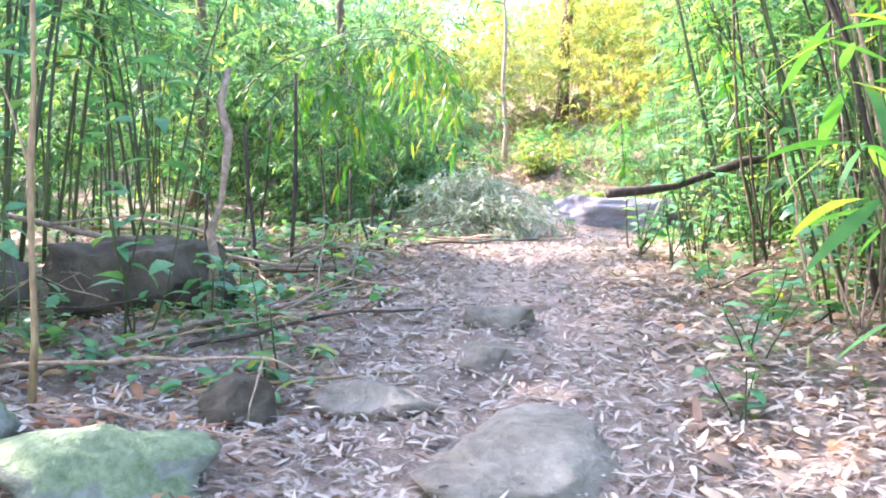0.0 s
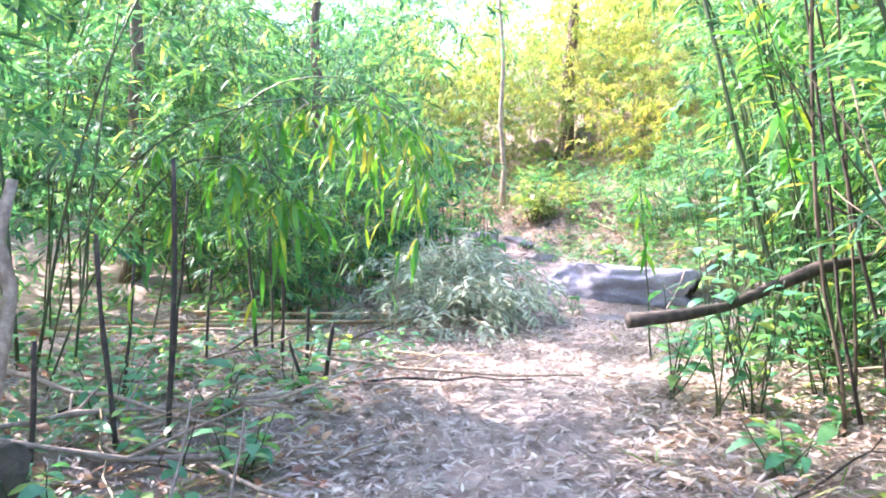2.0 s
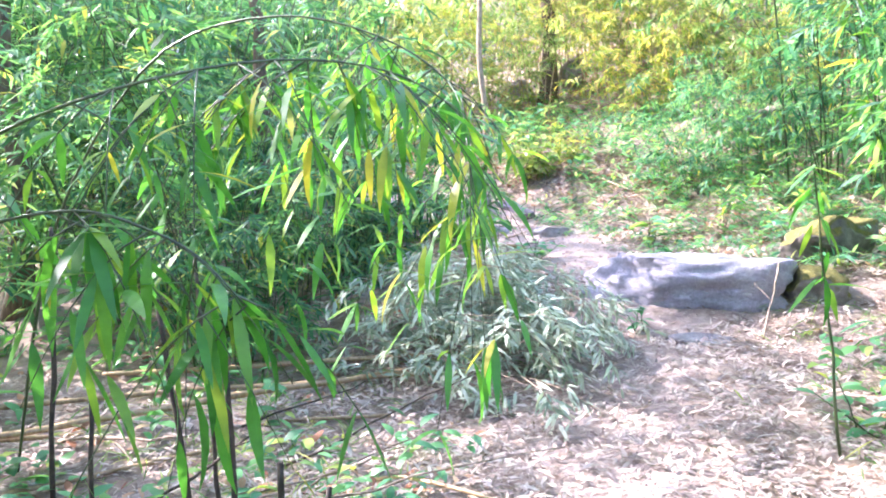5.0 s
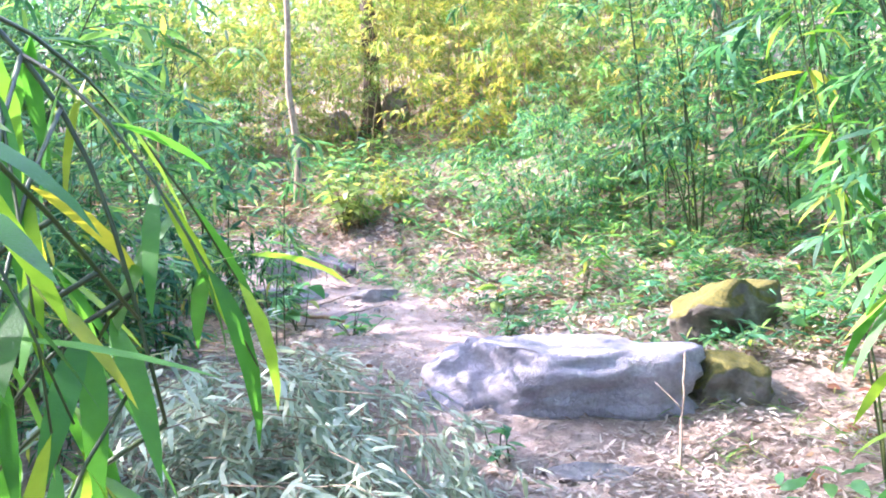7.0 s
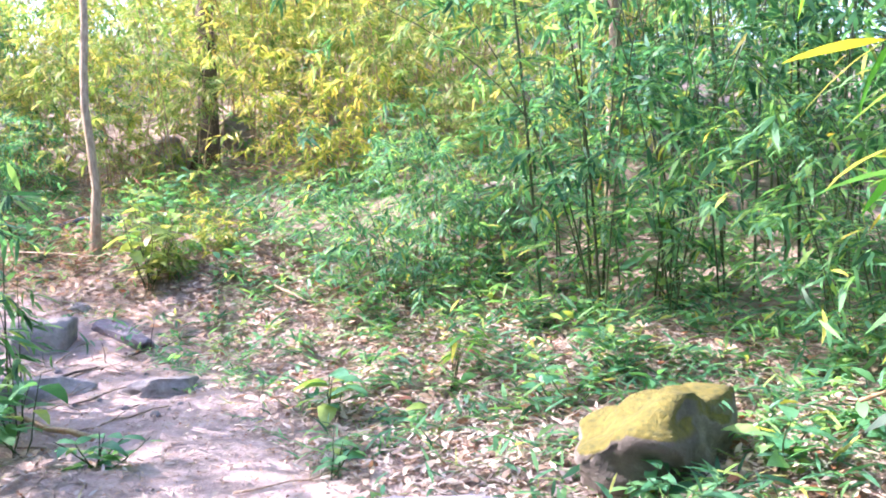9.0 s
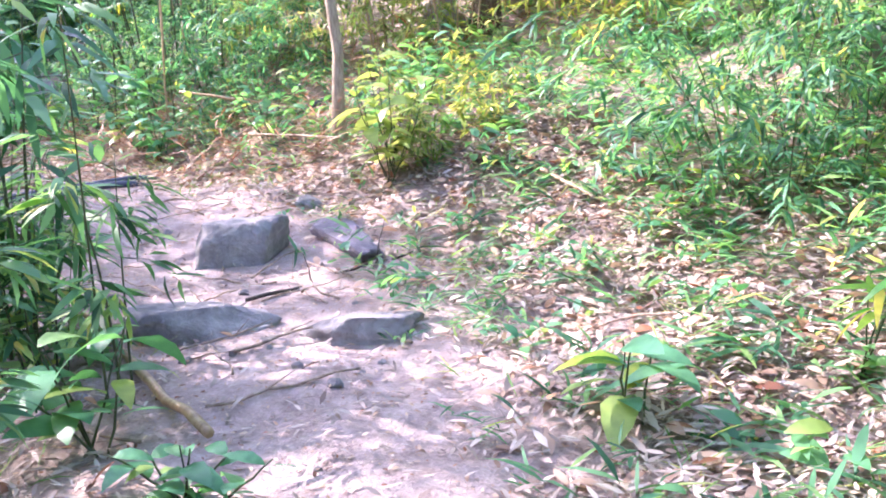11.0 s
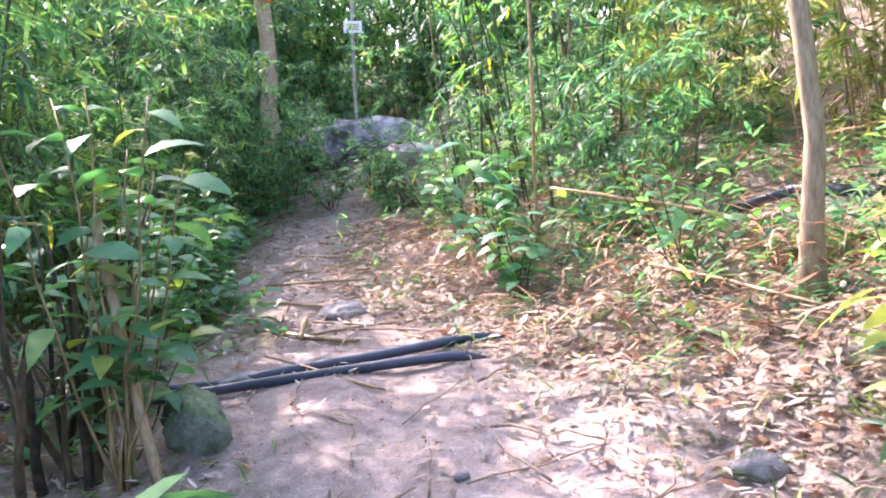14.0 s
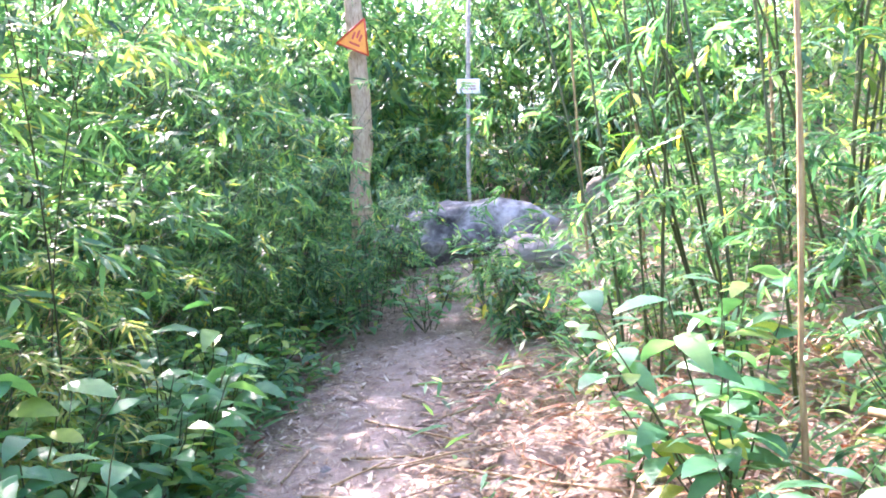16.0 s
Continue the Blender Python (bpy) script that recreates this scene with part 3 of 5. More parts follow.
# the forest round about
rng = np.random.RandomState(11)
spots = []
while len(spots) < 22:
    x, y = rng.uniform(-17, 17), rng.uniform(-9, 42)
    d = x - float(way_x(y))
    gap = -1.5 < x - 0.06 * (y - 20) < 3.0 and y > 24
    near = 4.3 if y < 17 else 3.6
    if abs(d) < near or gap or any((x - a) ** 2 + (y - c) ** 2 < 2.6 for a, c in spots) or (y > 16 and -9 < x < 5 and y < 27):
        continue
    spots.append((x, y))
    kind = ("tall", "arching", "thick", "bare", "thick")[rng.randint(5)]
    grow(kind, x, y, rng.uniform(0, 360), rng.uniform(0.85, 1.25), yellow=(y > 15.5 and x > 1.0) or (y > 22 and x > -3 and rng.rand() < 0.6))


# ---- stones ----
def gr(x, y, lift=0.0):
    return (x, y, float(ground_z(x, y)) + lift)


rock("stepping_stone", "broad tan stone half sunk in the trail", M_TAN_STONE, gr(0.36, 3.28, -0.02), (0.82, 0.78, 0.24), 20, 3, block=0.7, group="stones in the trail")
rock("stepping_stone", "small rounded tan stone in the trail", M_TAN_STONE, gr(0.27, 4.25, -0.01), (0.34, 0.34, 0.17), 50, 5, group="stones in the trail")
rock("stepping_stone", "pale flat-topped stone in the trail", M_TAN_STONE, gr(0.27, 4.85, -0.01), (0.36, 0.26, 0.18), 5, 8, block=0.62, group="stones in the trail")
rock("stepping_stone", "low tan stone edge in the trail litter", M_TAN_STONE, gr(-0.14, 3.66, 0.02), (0.52, 0.24, 0.16), -8, 9, group="stones in the trail")
rock("stone", "pale lichen-covered stone by the trail", M_LICHEN, gr(-0.74, 2.92, 0.02), (0.85, 0.5, 0.32), 15, 12)
rock("stone", "small dark mossy stone among dry leaves", M_DARKSTONE, gr(-0.60, 3.55, 0.02), (0.34, 0.28, 0.24), 15, 14)
rock("stone", "mossy stone half hidden in leaves", M_LICHEN, gr(-1.45, 3.15, 0.04), (0.4, 0.35, 0.28), 45, 15)
rock("boulder", "large dark brown boulder beside the trail", M_DARKSTONE, gr(-1.66, 5.08, 0.15), (1.05, 0.7, 0.56), 25, 21, cuts=9, block=0.8, lumps=0.22)
rock("boulder", "dark boulder behind the trailside canes", M_DARKSTONE, gr(-2.45, 4.75, 0.12), (0.7, 0.7, 0.55), 80, 22, cuts=9)
rock("boulder", "wide purple-grey stone ledge across the trail", M_PURPLE, (1.35, 11.93, 0.77), (1.70, 0.8, 0.50), -8, 31, cuts=7, lumps=0.15, sub=5, block=0.7)
rock("boulder", "low mossy end of the stone ledge", M_MOSSY, (2.36, 11.68, 0.76), (0.55, 0.5, 0.32), 10, 33)
rock("stone", "flat grey stone sunk in leaf litter", M_STONE, gr(1.36, 11.0, 0.0), (0.55, 0.28, 0.12), -10, 34)
rock("boulder", "brown boulder with golden-green moss", M_MOSSY, (2.86, 12.68, 0.98), (0.98, 0.7, 0.44), 12, 41, cuts=8, block=0.7, lumps=0.2)
rock("stone", "blocky grey stone standing on the sandy trail", M_STONE, gr(-0.30, 16.86, 0.07), (0.48, 0.52, 0.32), -8, 52, cuts=8, lumps=0.05, block=0.62, tilt=(9, 2))
rock("stone", "tilted purple-grey slab in the sand", M_SLAB, gr(0.31, 17.08, 0.0), (0.32, 0.92, 0.12), 35, 53, lumps=0.08, block=0.6, tilt=(10, 4))
rock("stone", "flat pale grey stone in the sand", M_STONE, gr(0.60, 15.42, 0.0), (0.56, 0.32, 0.16), 8, 54, cuts=7, lumps=0.08, block=0.6)
rock("stone", "low greenish stone at the sand's edge", M_STONE, gr(-0.12, 15.55, 0.0), (0.66, 0.40, 0.20), 25, 155, cuts=8, lumps=0.08, block=0.6)
rock("stone", "small pale stone on the sand", M_STONE, gr(-0.14, 18.0, 0.02), (0.26, 0.18, 0.12), 25, 56)
rock("stone", "half-sunk grey stone in the trail", M_STONE, gr(-3.15, 19.75, 0.0), (0.42, 0.36, 0.16), 0, 57)
rock("stone", "half-sunk grey stone beside the trail", M_STONE, gr(-3.65, 18.3, 0.03), (0.55, 0.45, 0.28), 60, 58)
rock("stone", "flat grey stone in the trail", M_STONE, gr(-2.9, 18.35, 0.0), (0.35, 0.3, 0.10), 60, 59)
rock("stone", "pale lichen-spotted stone at the shrub's foot", M_LICHEN, gr(-2.56, 17.72, 0.06), (0.34, 0.3, 0.26), 20, 90, block=0.66)
rock("boulder", "pale sunlit boulder on the slope", M_TAN_STONE, gr(4.0, 17.6, 0.2), (0.9, 0.6, 0.6), 20, 91)
rock("boulder", "large grey speckled boulder above the trail", M_SPECKLED, (-7.3, 26.2, 2.62), (2.4, 1.4, 0.62), 30, 61, cuts=6, block=0.66)
rock("boulder", "rounded grey boulder under undergrowth", M_STONE, (-6.0, 25.4, 2.25), (0.9, 0.7, 0.5), 10, 62)
rock("boulder", "pale sunlit boulder behind bamboo", M_TAN_STONE, (-5.1, 26.8, 2.75), (2.2, 1.0, 0.9), 10, 63)
rock("boulder", "grey boulder behind the big trunk", M_STONE, gr(0.72, 22.9, 0.15), (0.7, 0.6, 0.55), 10, 64)
rock("boulder", "pale boulder beside the big trunk", M_TAN_STONE, gr(1.72, 22.9, 0.3), (0.5, 0.5, 0.8), 10, 65)
rock("boulder", "grey boulder among far bamboo", M_STONE, gr(-5.4, 9.6, 0.2), (1.4, 1.0, 0.9), 10, 66)
for x, y in ((-0.36, 17.42), (-0.29, 17.36), (-0.40, 17.50)):
    rock("pebble", "small black pebble on the sand behind the blocky stone", M_HOLE, gr(x, y, 0.012), (0.055, 0.045, 0.04), 30 * x, 80, group="black pebbles", sub=2)
prng = np.random.RandomState(77)
for i in range(40):
    y = prng.uniform(12.6, 21)
    x = float(way_x(y)) + prng.normal(0, 0.45)
    s = prng.uniform(0.03, 0.09)
    rock("pebble", "small grey pebble lying on the sandy trail", M_STONE, gr(x, y, 0.004), (s, s * 0.8, s * 0.6), prng.uniform(0, 180), 500 + i, group="pebbles on the trail", sub=2)

# ---- trunks ----
def tree(name, label, x, y, r, h, mat, seed, lean=(0, 0), crown=True, limbs=5, low=0.55):
    rng = np.random.RandomState(seed)
    t = thing(name, label, "tree", at=gr(x, y, -0.1))
    pts = crooked((0, 0, 0), (lean[0], lean[1], h), 18, 0.02, rng)
    rad = np.linspace(r, r * 0.35, 18)
    rad[0] *= 1.5
    rad[1] *= 1.12
    v, f = tubes([(pts, rad)], 12)
    part("trunk", mesh_arrays("trunk", v, f, mat), t)
    lines, sets = [], []
    for _ in range(limbs):
        u = rng.uniform(low, 0.98)
        o = np.array([np.interp(u, np.linspace(0, 1, 18), pts[:, i]) for i in range(3)])
        a = rng.uniform(0, 6.28)
        w = unit(np.array([math.cos(a), math.sin(a), 0.7]))
        end = o + w * h * rng.uniform(0.15, 0.3)
        line = crooked(o, end, 8, 0.04, rng)
        lines.append((line, np.linspace(r * 0.35, r * 0.08, 8)))
        for _ in range(14):
            q = line[rng.randint(3, 8)]
            turn = rng.uniform(0, 6.28)
            ww = unit(np.array([math.cos(turn), math.sin(turn), rng.uniform(-0.2, 0.6)]))
            tw, ls = spray(q, ww, rng.uniform(0.5, 1.1), rng, 0.006, 0.13, 26, 0.3)
            lines.append(tw)
            sets.append((ls[0], ls[1], ls[2], ls[3], ls[3] * 0.4, ls[5]))
    v, f = tubes(lines, 5)
    tagged(part("limb_growth", mesh_arrays("limb_growth", v, f, mat), t), kind="stuff")
    if crown:
        tagged(part("crown", leaf_mesh("crown", sets, M_BROAD), t), kind="stuff")
    return t


tree("tree", "slim pale-barked tree beside the sandy trail", -0.06, 19.3, 0.052, 7.5, M_BARK, 71, (-0.15, 0.1), low=0.6)
tree("tree", "thick dark-barked tree among yellow bamboo", 1.22, 22.6, 0.16, 8.0, M_BARK_DARK, 72, (0.5, 0.2), low=0.6)
tree("tree", "grey tree trunk that carries an orange sign", -8.42, 25.6, 0.14, 9.0, M_BARK, 73, (0.1, 0), low=0.65)
tree("tree", "dark tree trunk behind the bamboo", -2.9, 15.6, 0.10, 7.5, M_BARK_DARK, 74, (0.2, 0.4), low=0.6)
tree("tree", "dark tree trunk in the bamboo thicket", -3.9, 11.6, 0.09, 7.0, M_BARK_DARK, 75, (0.2, 0.1), low=0.6)
tree("tree", "slim grey tree on the slope", 4.9, 16.9, 0.07, 6.5, M_BARK, 76, (0.2, 0.1), low=0.6)


# ---- signs ----
def plate(points, thick):
    """A flat upright plate in x and z, facing -y."""
    bm = bmesh.new()
    front = [bm.verts.new((x, -thick / 2, z)) for x, z in points]
    back = [bm.verts.new((x, thick / 2, z)) for x, z in points]
    bm.faces.new(front)
    bm.faces.new(back[::-1])
    for i in range(len(points)):
        j = (i + 1) % len(points)
        bm.faces.new((front[j], front[i], back[i], back[j]))
    bmesh.ops.recalc_face_normals(bm, faces=bm.faces)
    return bm


def bm_part(name, bm, mat, parent, label="", at=(0, 0, 0)):
    me = bpy.data.meshes.new(name)
    bm.to_mesh(me)
    bm.free()
    me.materials.append(mat)
    ob = part(name, me, parent, label)
    ob.location = at
    return ob


warn = thing("warning_sign", "orange triangular warning sign nailed to a tree trunk", "sign")
bm_part("panel", plate([(-0.24, -0.20), (0.24, -0.20), (0.0, 0.27)], 0.012), M_ORANGE, warn)
for a, c in (((-0.24, -0.20), (0.24, -0.20)), ((0.24, -0.20), (0.0, 0.27)), ((0.0, 0.27), (-0.24, -0.20))):
    v, f = tubes([([(a[0], -0.012, a[1]), (c[0], -0.012, c[1])], [0.014, 0.014])], 6)
    part("border", mesh_arrays("border", v, f, M_RED), warn, "red border strip")
for x, z, w, h in ((-0.055, -0.01, 0.03, 0.11), (0.0, 0.03, 0.03, 0.12), (0.05, -0.01, 0.03, 0.10), (0.0, -0.12, 0.16, 0.03)):
    bm_part("mark", plate([(-w / 2, -h / 2), (w / 2, -h / 2), (w / 2, h / 2), (-w / 2, h / 2)], 0.004), M_RED, warn, "unreadable red mark", (x, -0.010, z))
warn.matrix_world = pose(-8.24, 25.43, 5.00, 0, 24, 38) @ Matrix.Scale(0.84, 4)

notice = thing("notice_board", "small white notice on a thin pale post", "sign")
bm_part("panel", plate([(-0.19, -0.12), (0.19, -0.12), (0.19, 0.12), (-0.19, 0.12)], 0.015), M_WHITE, notice)
for z in (0.05, 0.0, -0.05):
    bm_part("text_line", plate([(-0.13, -0.011), (0.13, -0.011), (0.13, 0.011), (-0.13, 0.011)], 0.004), M_PINK, notice, "faded pink line", (0, -0.011, z))
v, f = tubes([(crooked((0.03, 0.06, -3.2), (-0.05, 0.06, 3.4), 12, 0.006, np.random.RandomState(4)), np.full(12, 0.036))], 8)
part("post", mesh_arrays("post", v, f, M_POST), notice)
notice.matrix_world = pose(-7.65, 26.86, 4.46, 0, 3, 34) @ Matrix.Scale(0.77, 4)


# ---- pipes ----
def pipe(label, points, r):
    rng = np.random.RandomState(5)
    pts = np.array([gr(x, y, r + lift) for x, y, lift in points])
    u = np.linspace(0, 1, 40)
    k = np.linspace(0, 1, len(pts))
    line = np.stack([np.interp(u, k, pts[:, i]) for i in range(3)], 1)
    for _ in range(6):
        line[1:-1] = (line[:-2] + line[1:-1] * 2 + line[2:]) / 4
    v, f = tubes([(line, np.full(40, r))], 12)
    return tagged(new("water_pipe", mesh_arrays("water_pipe", v, f, M_PIPE)), label, "pipe", "water pipes across the trail")


pipe("black plastic water pipe lying across the trail", [(-4.1, 17.6, 0.0), (-3.45, 17.97, 0.0), (-2.92, 18.28, 0.0), (-2.70, 18.44, 0.01), (-2.16, 18.82, 0.02), (-1.78, 19.16, 0.0), (-1.6, 19.35, -0.10)], 0.028)
pipe("second black plastic water pipe lying beside the first", [(-3.4, 17.85, 0.0), (-2.64, 18.33, 0.0), (-2.04, 18.55, 0.02), (-1.72, 18.80, 0.0), (-1.5, 19.0, -0.10)], 0.028)
pipe("black plastic pipe end half hidden under leaves", [(0.2, 20.4, 0.0), (-0.3, 20.7, 0.01), (-0.8, 20.9, 0.0)], 0.035)

# ---- sticks, poles and stakes ----
for i, (a, c, e, g, top, r) in enumerate(((2.15, 8.0, 1.25, 8.9, 4.6, 0.022), (2.35, 8.1, 1.75, 8.8, 4.4, 0.017), (2.6, 8.4, 2.2, 9.2, 4.4, 0.015), (2.25, 7.7, 2.6, 8.0, 3.6, 0.013))):
    stick("bamboo_pole", "dark green leaning bamboo cane over the trail", gr(a, c, -0.05), (e, g, top), r, M_CULM, 210 + i, 0.006, -0.05, "cane", "leaning canes", 14, 0.6)
for i, (a, c, e, g, top, r) in enumerate(((2.25, 4.6, 1.35, 4.7, 2.9, 0.018), (2.4, 4.8, 1.6, 4.9, 3.1, 0.014), (2.5, 4.5, 1.9, 4.6, 3.2, 0.020), (2.3, 5.1, 1.9, 5.3, 2.8, 0.012), (2.7, 5.2, 2.2, 5.2, 3.0, 0.016), (2.05, 5.5, 1.7, 5.9, 2.2, 0.010), (2.6, 5.6, 2.0, 5.6, 2.4, 0.011))):
    stick("bamboo_pole", "dry brown cane leaning beside the trail", gr(a, c, -0.05), (e, g, top), r, M_TWIG if i % 2 else M_DARKWOOD, 220 + i, 0.02, -0.04, "cane", "dry leaning canes", 12, 0.5, 2)
stick("fallen_branch", "thin dry branch lying across the trail", (-0.85, 7.35, 0.84), (0.78, 7.05, 0.80), 0.012, M_TWIG, 1, 0.012, 0.04, "branch")
stick("fallen_branch", "dark broken log end propped over the trail edge", (0.97, 6.71, 1.14), (3.1, 7.7, 1.68), 0.038, M_DARKWOOD, 9, 0.03, 0.06, "branch", forks=3)
stick("fallen_branch", "dry branch lying among the leaves", gr(-1.75, 3.5, 0.06), gr(-0.55, 5.3, 0.14), 0.016, M_TWIG, 3, 0.02, 0, "branch", forks=2)
stick("fallen_branch", "long mossy branch lying over the boulder", gr(-3.2, 5.0, 0.62), gr(-0.75, 5.75, 0.18), 0.022, M_TWIG, 4, 0.02, 0.05, "branch", forks=2)
stick("fallen_branch", "fallen grey branch beside the trail", gr(-2.4, 6.4, 0.35), gr(-0.9, 6.2, 0.08), 0.016, M_TWIG, 5, 0.03, 0, "branch", forks=3)
for i, (a, c, d, e, r) in enumerate(((-3.6, 8.3, -0.5, 10.3, 0.020), (-3.2, 9.6, -0.3, 10.2, 0.016), (-2.9, 9.0, -0.7, 9.5, 0.014), (-2.6, 10.2, -0.2, 10.6, 0.018), (-2.3, 7.6, -1.0, 7.5, 0.013), (-3.4, 7.6, -1.4, 8.9, 0.014))):
    stick("bamboo_pole", "dry tan bamboo pole lying on leaf litter", gr(a, c, 0.04), gr(d, e, 0.05), r, M_TANCANE, 20 + i, 0.006, 0, "pole", "felled bamboo poles", 12, 0.8)
stake_rows = ((-1.13, 6.16, 1.30, 0.018, 0.02), (-1.32, 6.05, 0.95, 0.020, -0.10), (-1.62, 5.85, 0.55, 0.022, 0.02), (-1.30, 8.0, 0.85, 0.016, -0.08), (-1.20, 8.05, 1.0, 0.014, -0.04),
              (-1.06, 7.75, 0.62, 0.017, 0.0), (-0.82, 7.45, 0.42, 0.020, 0.0), (-0.72, 7.45, 0.34, 0.020, 0.05), (-0.75, 7.2, 0.30, 0.016, -0.12), (-1.75, 7.0, 0.75, 0.014, 0.06), (-1.5, 7.6, 0.6, 0.013, 0.03), (-2.0, 8.3, 1.2, 0.014, 0.1))
for i, (x, y, h, r, lean) in enumerate(stake_rows):
    stick("stake", "cut dark sapling stump standing in the leaves", gr(x, y, -0.05), gr(x + lean, y + 0.03, h), r * 0.75, M_DARKWOOD, 40 + i, 0.012, 0, "stump", "cut saplings beside the trail", 7, 0.75)
stick("stake", "crooked pale sapling with a sawn-off top", gr(-1.20, 4.95, -0.05), gr(-1.17, 5.05, 1.32), 0.026, M_TWIG, 60, 0.05, 0, "stump", count=9, taper=0.8)
stick("sapling", "thin reddish sapling stem beside the trail", gr(-1.42, 3.55, -0.05), gr(-1.45, 3.75, 2.4), 0.016, M_TANCANE, 61, 0.012, 0, "stem", forks=2)
for i, (a, c, d, e, r) in enumerate(((-3.51, 19.23, -2.52, 19.0, 0.018), (-3.68, 20.66, -2.81, 19.62, 0.020), (-4.53, 20.55, -3.33, 20.83, 0.012), (-3.3, 19.5, -3.0, 19.05, 0.02), (-4.6, 20.0, -3.4, 19.9, 0.014), (-4.2, 21.2, -3.0, 21.1, 0.010), (-5.1, 21.7, -4.1, 21.5, 0.010),
                                     (-2.9, 18.6, -1.9, 18.3, 0.008), (-4.4, 19.5, -3.6, 19.4, 0.013))):
    stick("bamboo_pole", "dry broken bamboo stick across the trail", gr(a, c, 0.03), gr(d, e, 0.03), r, M_TANCANE, 80 + i, 0.01, 0, "stick", "dry sticks on the trail", 8, 0.8)
for i in range(18):
    rg = np.random.RandomState(700 + i)
    y = rg.uniform(18.7, 22.4)
    x = float(way_x(y)) + rg.normal(0.1, 0.3)
    a, ln = rg.normal(0.1, 0.6), rg.uniform(0.3, 0.9)
    stick("bamboo_pole", "dry broken bamboo stick across the trail", gr(x, y, 0.02), gr(x + ln * math.cos(a), y + ln * math.sin(a), 0.025), rg.uniform(0.006, 0.013), M_TANCANE if i % 3 else M_TWIG, 720 + i, 0.02, 0, "stick", "dry sticks on the trail", 7, 0.8)
for i in range(110):
    rg = np.random.RandomState(300 + i)
    y = rg.uniform(3.2, 22.5) if i < 30 else rg.uniform(14.5, 21.5)
    x = float(way_x(y)) + rg.normal(0, 0.9)
    a, ln = rg.uniform(0, 3.14), rg.uniform(0.12, 0.6)
    stick("twig", "thin dry twig lying on the ground", gr(x, y, 0.02), gr(x + ln * math.cos(a), y + ln * math.sin(a), 0.03), rg.uniform(0.004, 0.008), M_TWIG, 120 + i, 0.06, 0, "twig", "twigs on the ground", 7, 0.5, rg.randint(0, 3))
stick("fallen_branch", "long dry branch leaning in the undergrowth", (-1.80, 20.35, 2.07), (-0.45, 20.3, 1.82), 0.016, M_TANCANE, 150, 0.01, 0, "branch")
stick("fallen_branch", "long dry branch lying before the slim tree", (-1.05, 19.85, 1.64), (0.05, 18.8, 1.60), 0.014, M_TANCANE, 151, 0.012, 0, "branch")
stick("fallen_branch", "dark crooked branch lying on the sand", gr(-0.05, 16.0, 0.02), gr(0.75, 16.9, 0.03), 0.012, M_DARKWOOD, 152, 0.03, 0, "branch", forks=2)
stick("fallen_branch", "tan branch lying in the plants by the sand", gr(0.3, 14.25, 0.05), gr(-0.75, 15.65, 0.10), 0.022, M_TANCANE, 153, 0.02, 0, "branch")
stick("fallen_branch", "thin forked dry twig before the stone ledge", gr(1.75, 10.9, 0.03), gr(2.05, 11.5, 0.35), 0.008, M_TWIG, 154, 0.04, 0, "branch", forks=4)
stick("fallen_branch", "thin dry branch arching over the mossy boulder", (3.3, 11.9, 1.30), (4.4, 12.0, 1.38), 0.010, M_TANCANE, 155, 0.02, -0.05, "branch")
stick("fallen_branch", "dry branch lying on the litter slope", gr(1.5, 17.6, 0.03), gr(1.9, 16.9, 0.03), 0.018, M_TANCANE, 156, 0.02, 0, "branch")
for i, (px, py, e, top) in enumerate(((-3.55, 22.4, -0.35, 3.4), (-3.45, 22.5, -0.1, 3.0), (-3.3, 22.3, 0.15, 2.6), (-2.6, 21.9, -0.45, 3.0), (-2.45, 22.0, -0.2, 2.6), (-3.7, 22.7, -0.7, 3.2))):
    stick("bamboo_pole", "dark green cane rising beside the trail", gr(px, py, -0.05), gr(px + e, py + 0.1, top), 0.012, M_CULM, 190 + i, 0.008, 0, "cane", "green canes at the bend", 12, 0.6)
rg = np.random.RandomState(44)
for i in range(18):
    x, y, top = rg.uniform(1.95, 3.0), rg.uniform(4.2, 7.2), rg.uniform(2.2, 3.6)
    stick("bamboo_pole", "dark bare cane in the trailside tangle", gr(x, y, -0.05), gr(x + rg.normal(-0.35, 0.3), y + rg.normal(0, 0.2), top), rg.uniform(0.008, 0.017), (M_CULM, M_DARKWOOD, M_BARK_DARK)[i % 3], 240 + i, 0.012, 0, "cane", "canes of the trailside tangle", 10, 0.5, 1)
for i in range(16):
    x, y = rg.normal(-2.9, 0.16), rg.normal(17.25, 0.14)
    stick("bamboo_pole", "dark dead stem in a tangle at the bend", gr(x, y, -0.05), gr(x + rg.normal(0, 0.2), y + rg.normal(0, 0.15), rg.uniform(0.6, 1.3)), rg.uniform(0.012, 0.03), M_BARK_DARK if i % 3 else M_DARKWOOD, 270 + i, 0.03, 0, "stem", "dead stems at the bend", 8, 0.5, 1)
stick("stake", "brown shrub stem leaning at the bend", gr(-2.45, 17.35, -0.05), gr(-2.7, 17.4, 1.15), 0.03, M_BARK, 290, 0.03, 0, "stem", count=9, taper=0.7)
for i, (px, py) in enumerate(((-4.75, 24.3), (-4.4, 24.7), (-3.1, 24.2), (-2.7, 23.3), (-1.9, 23.6), (-2.13, 20.85))):
    stick("bamboo_pole", "tall bare tan cane rising through the undergrowth", gr(px, py, -0.05), gr(px - 0.2 + 0.05 * i, py + 0.1, 4.2), 0.014, M_TANCANE, 170 + i, 0.006, 0, "cane", "tall bare canes", 14, 0.6)


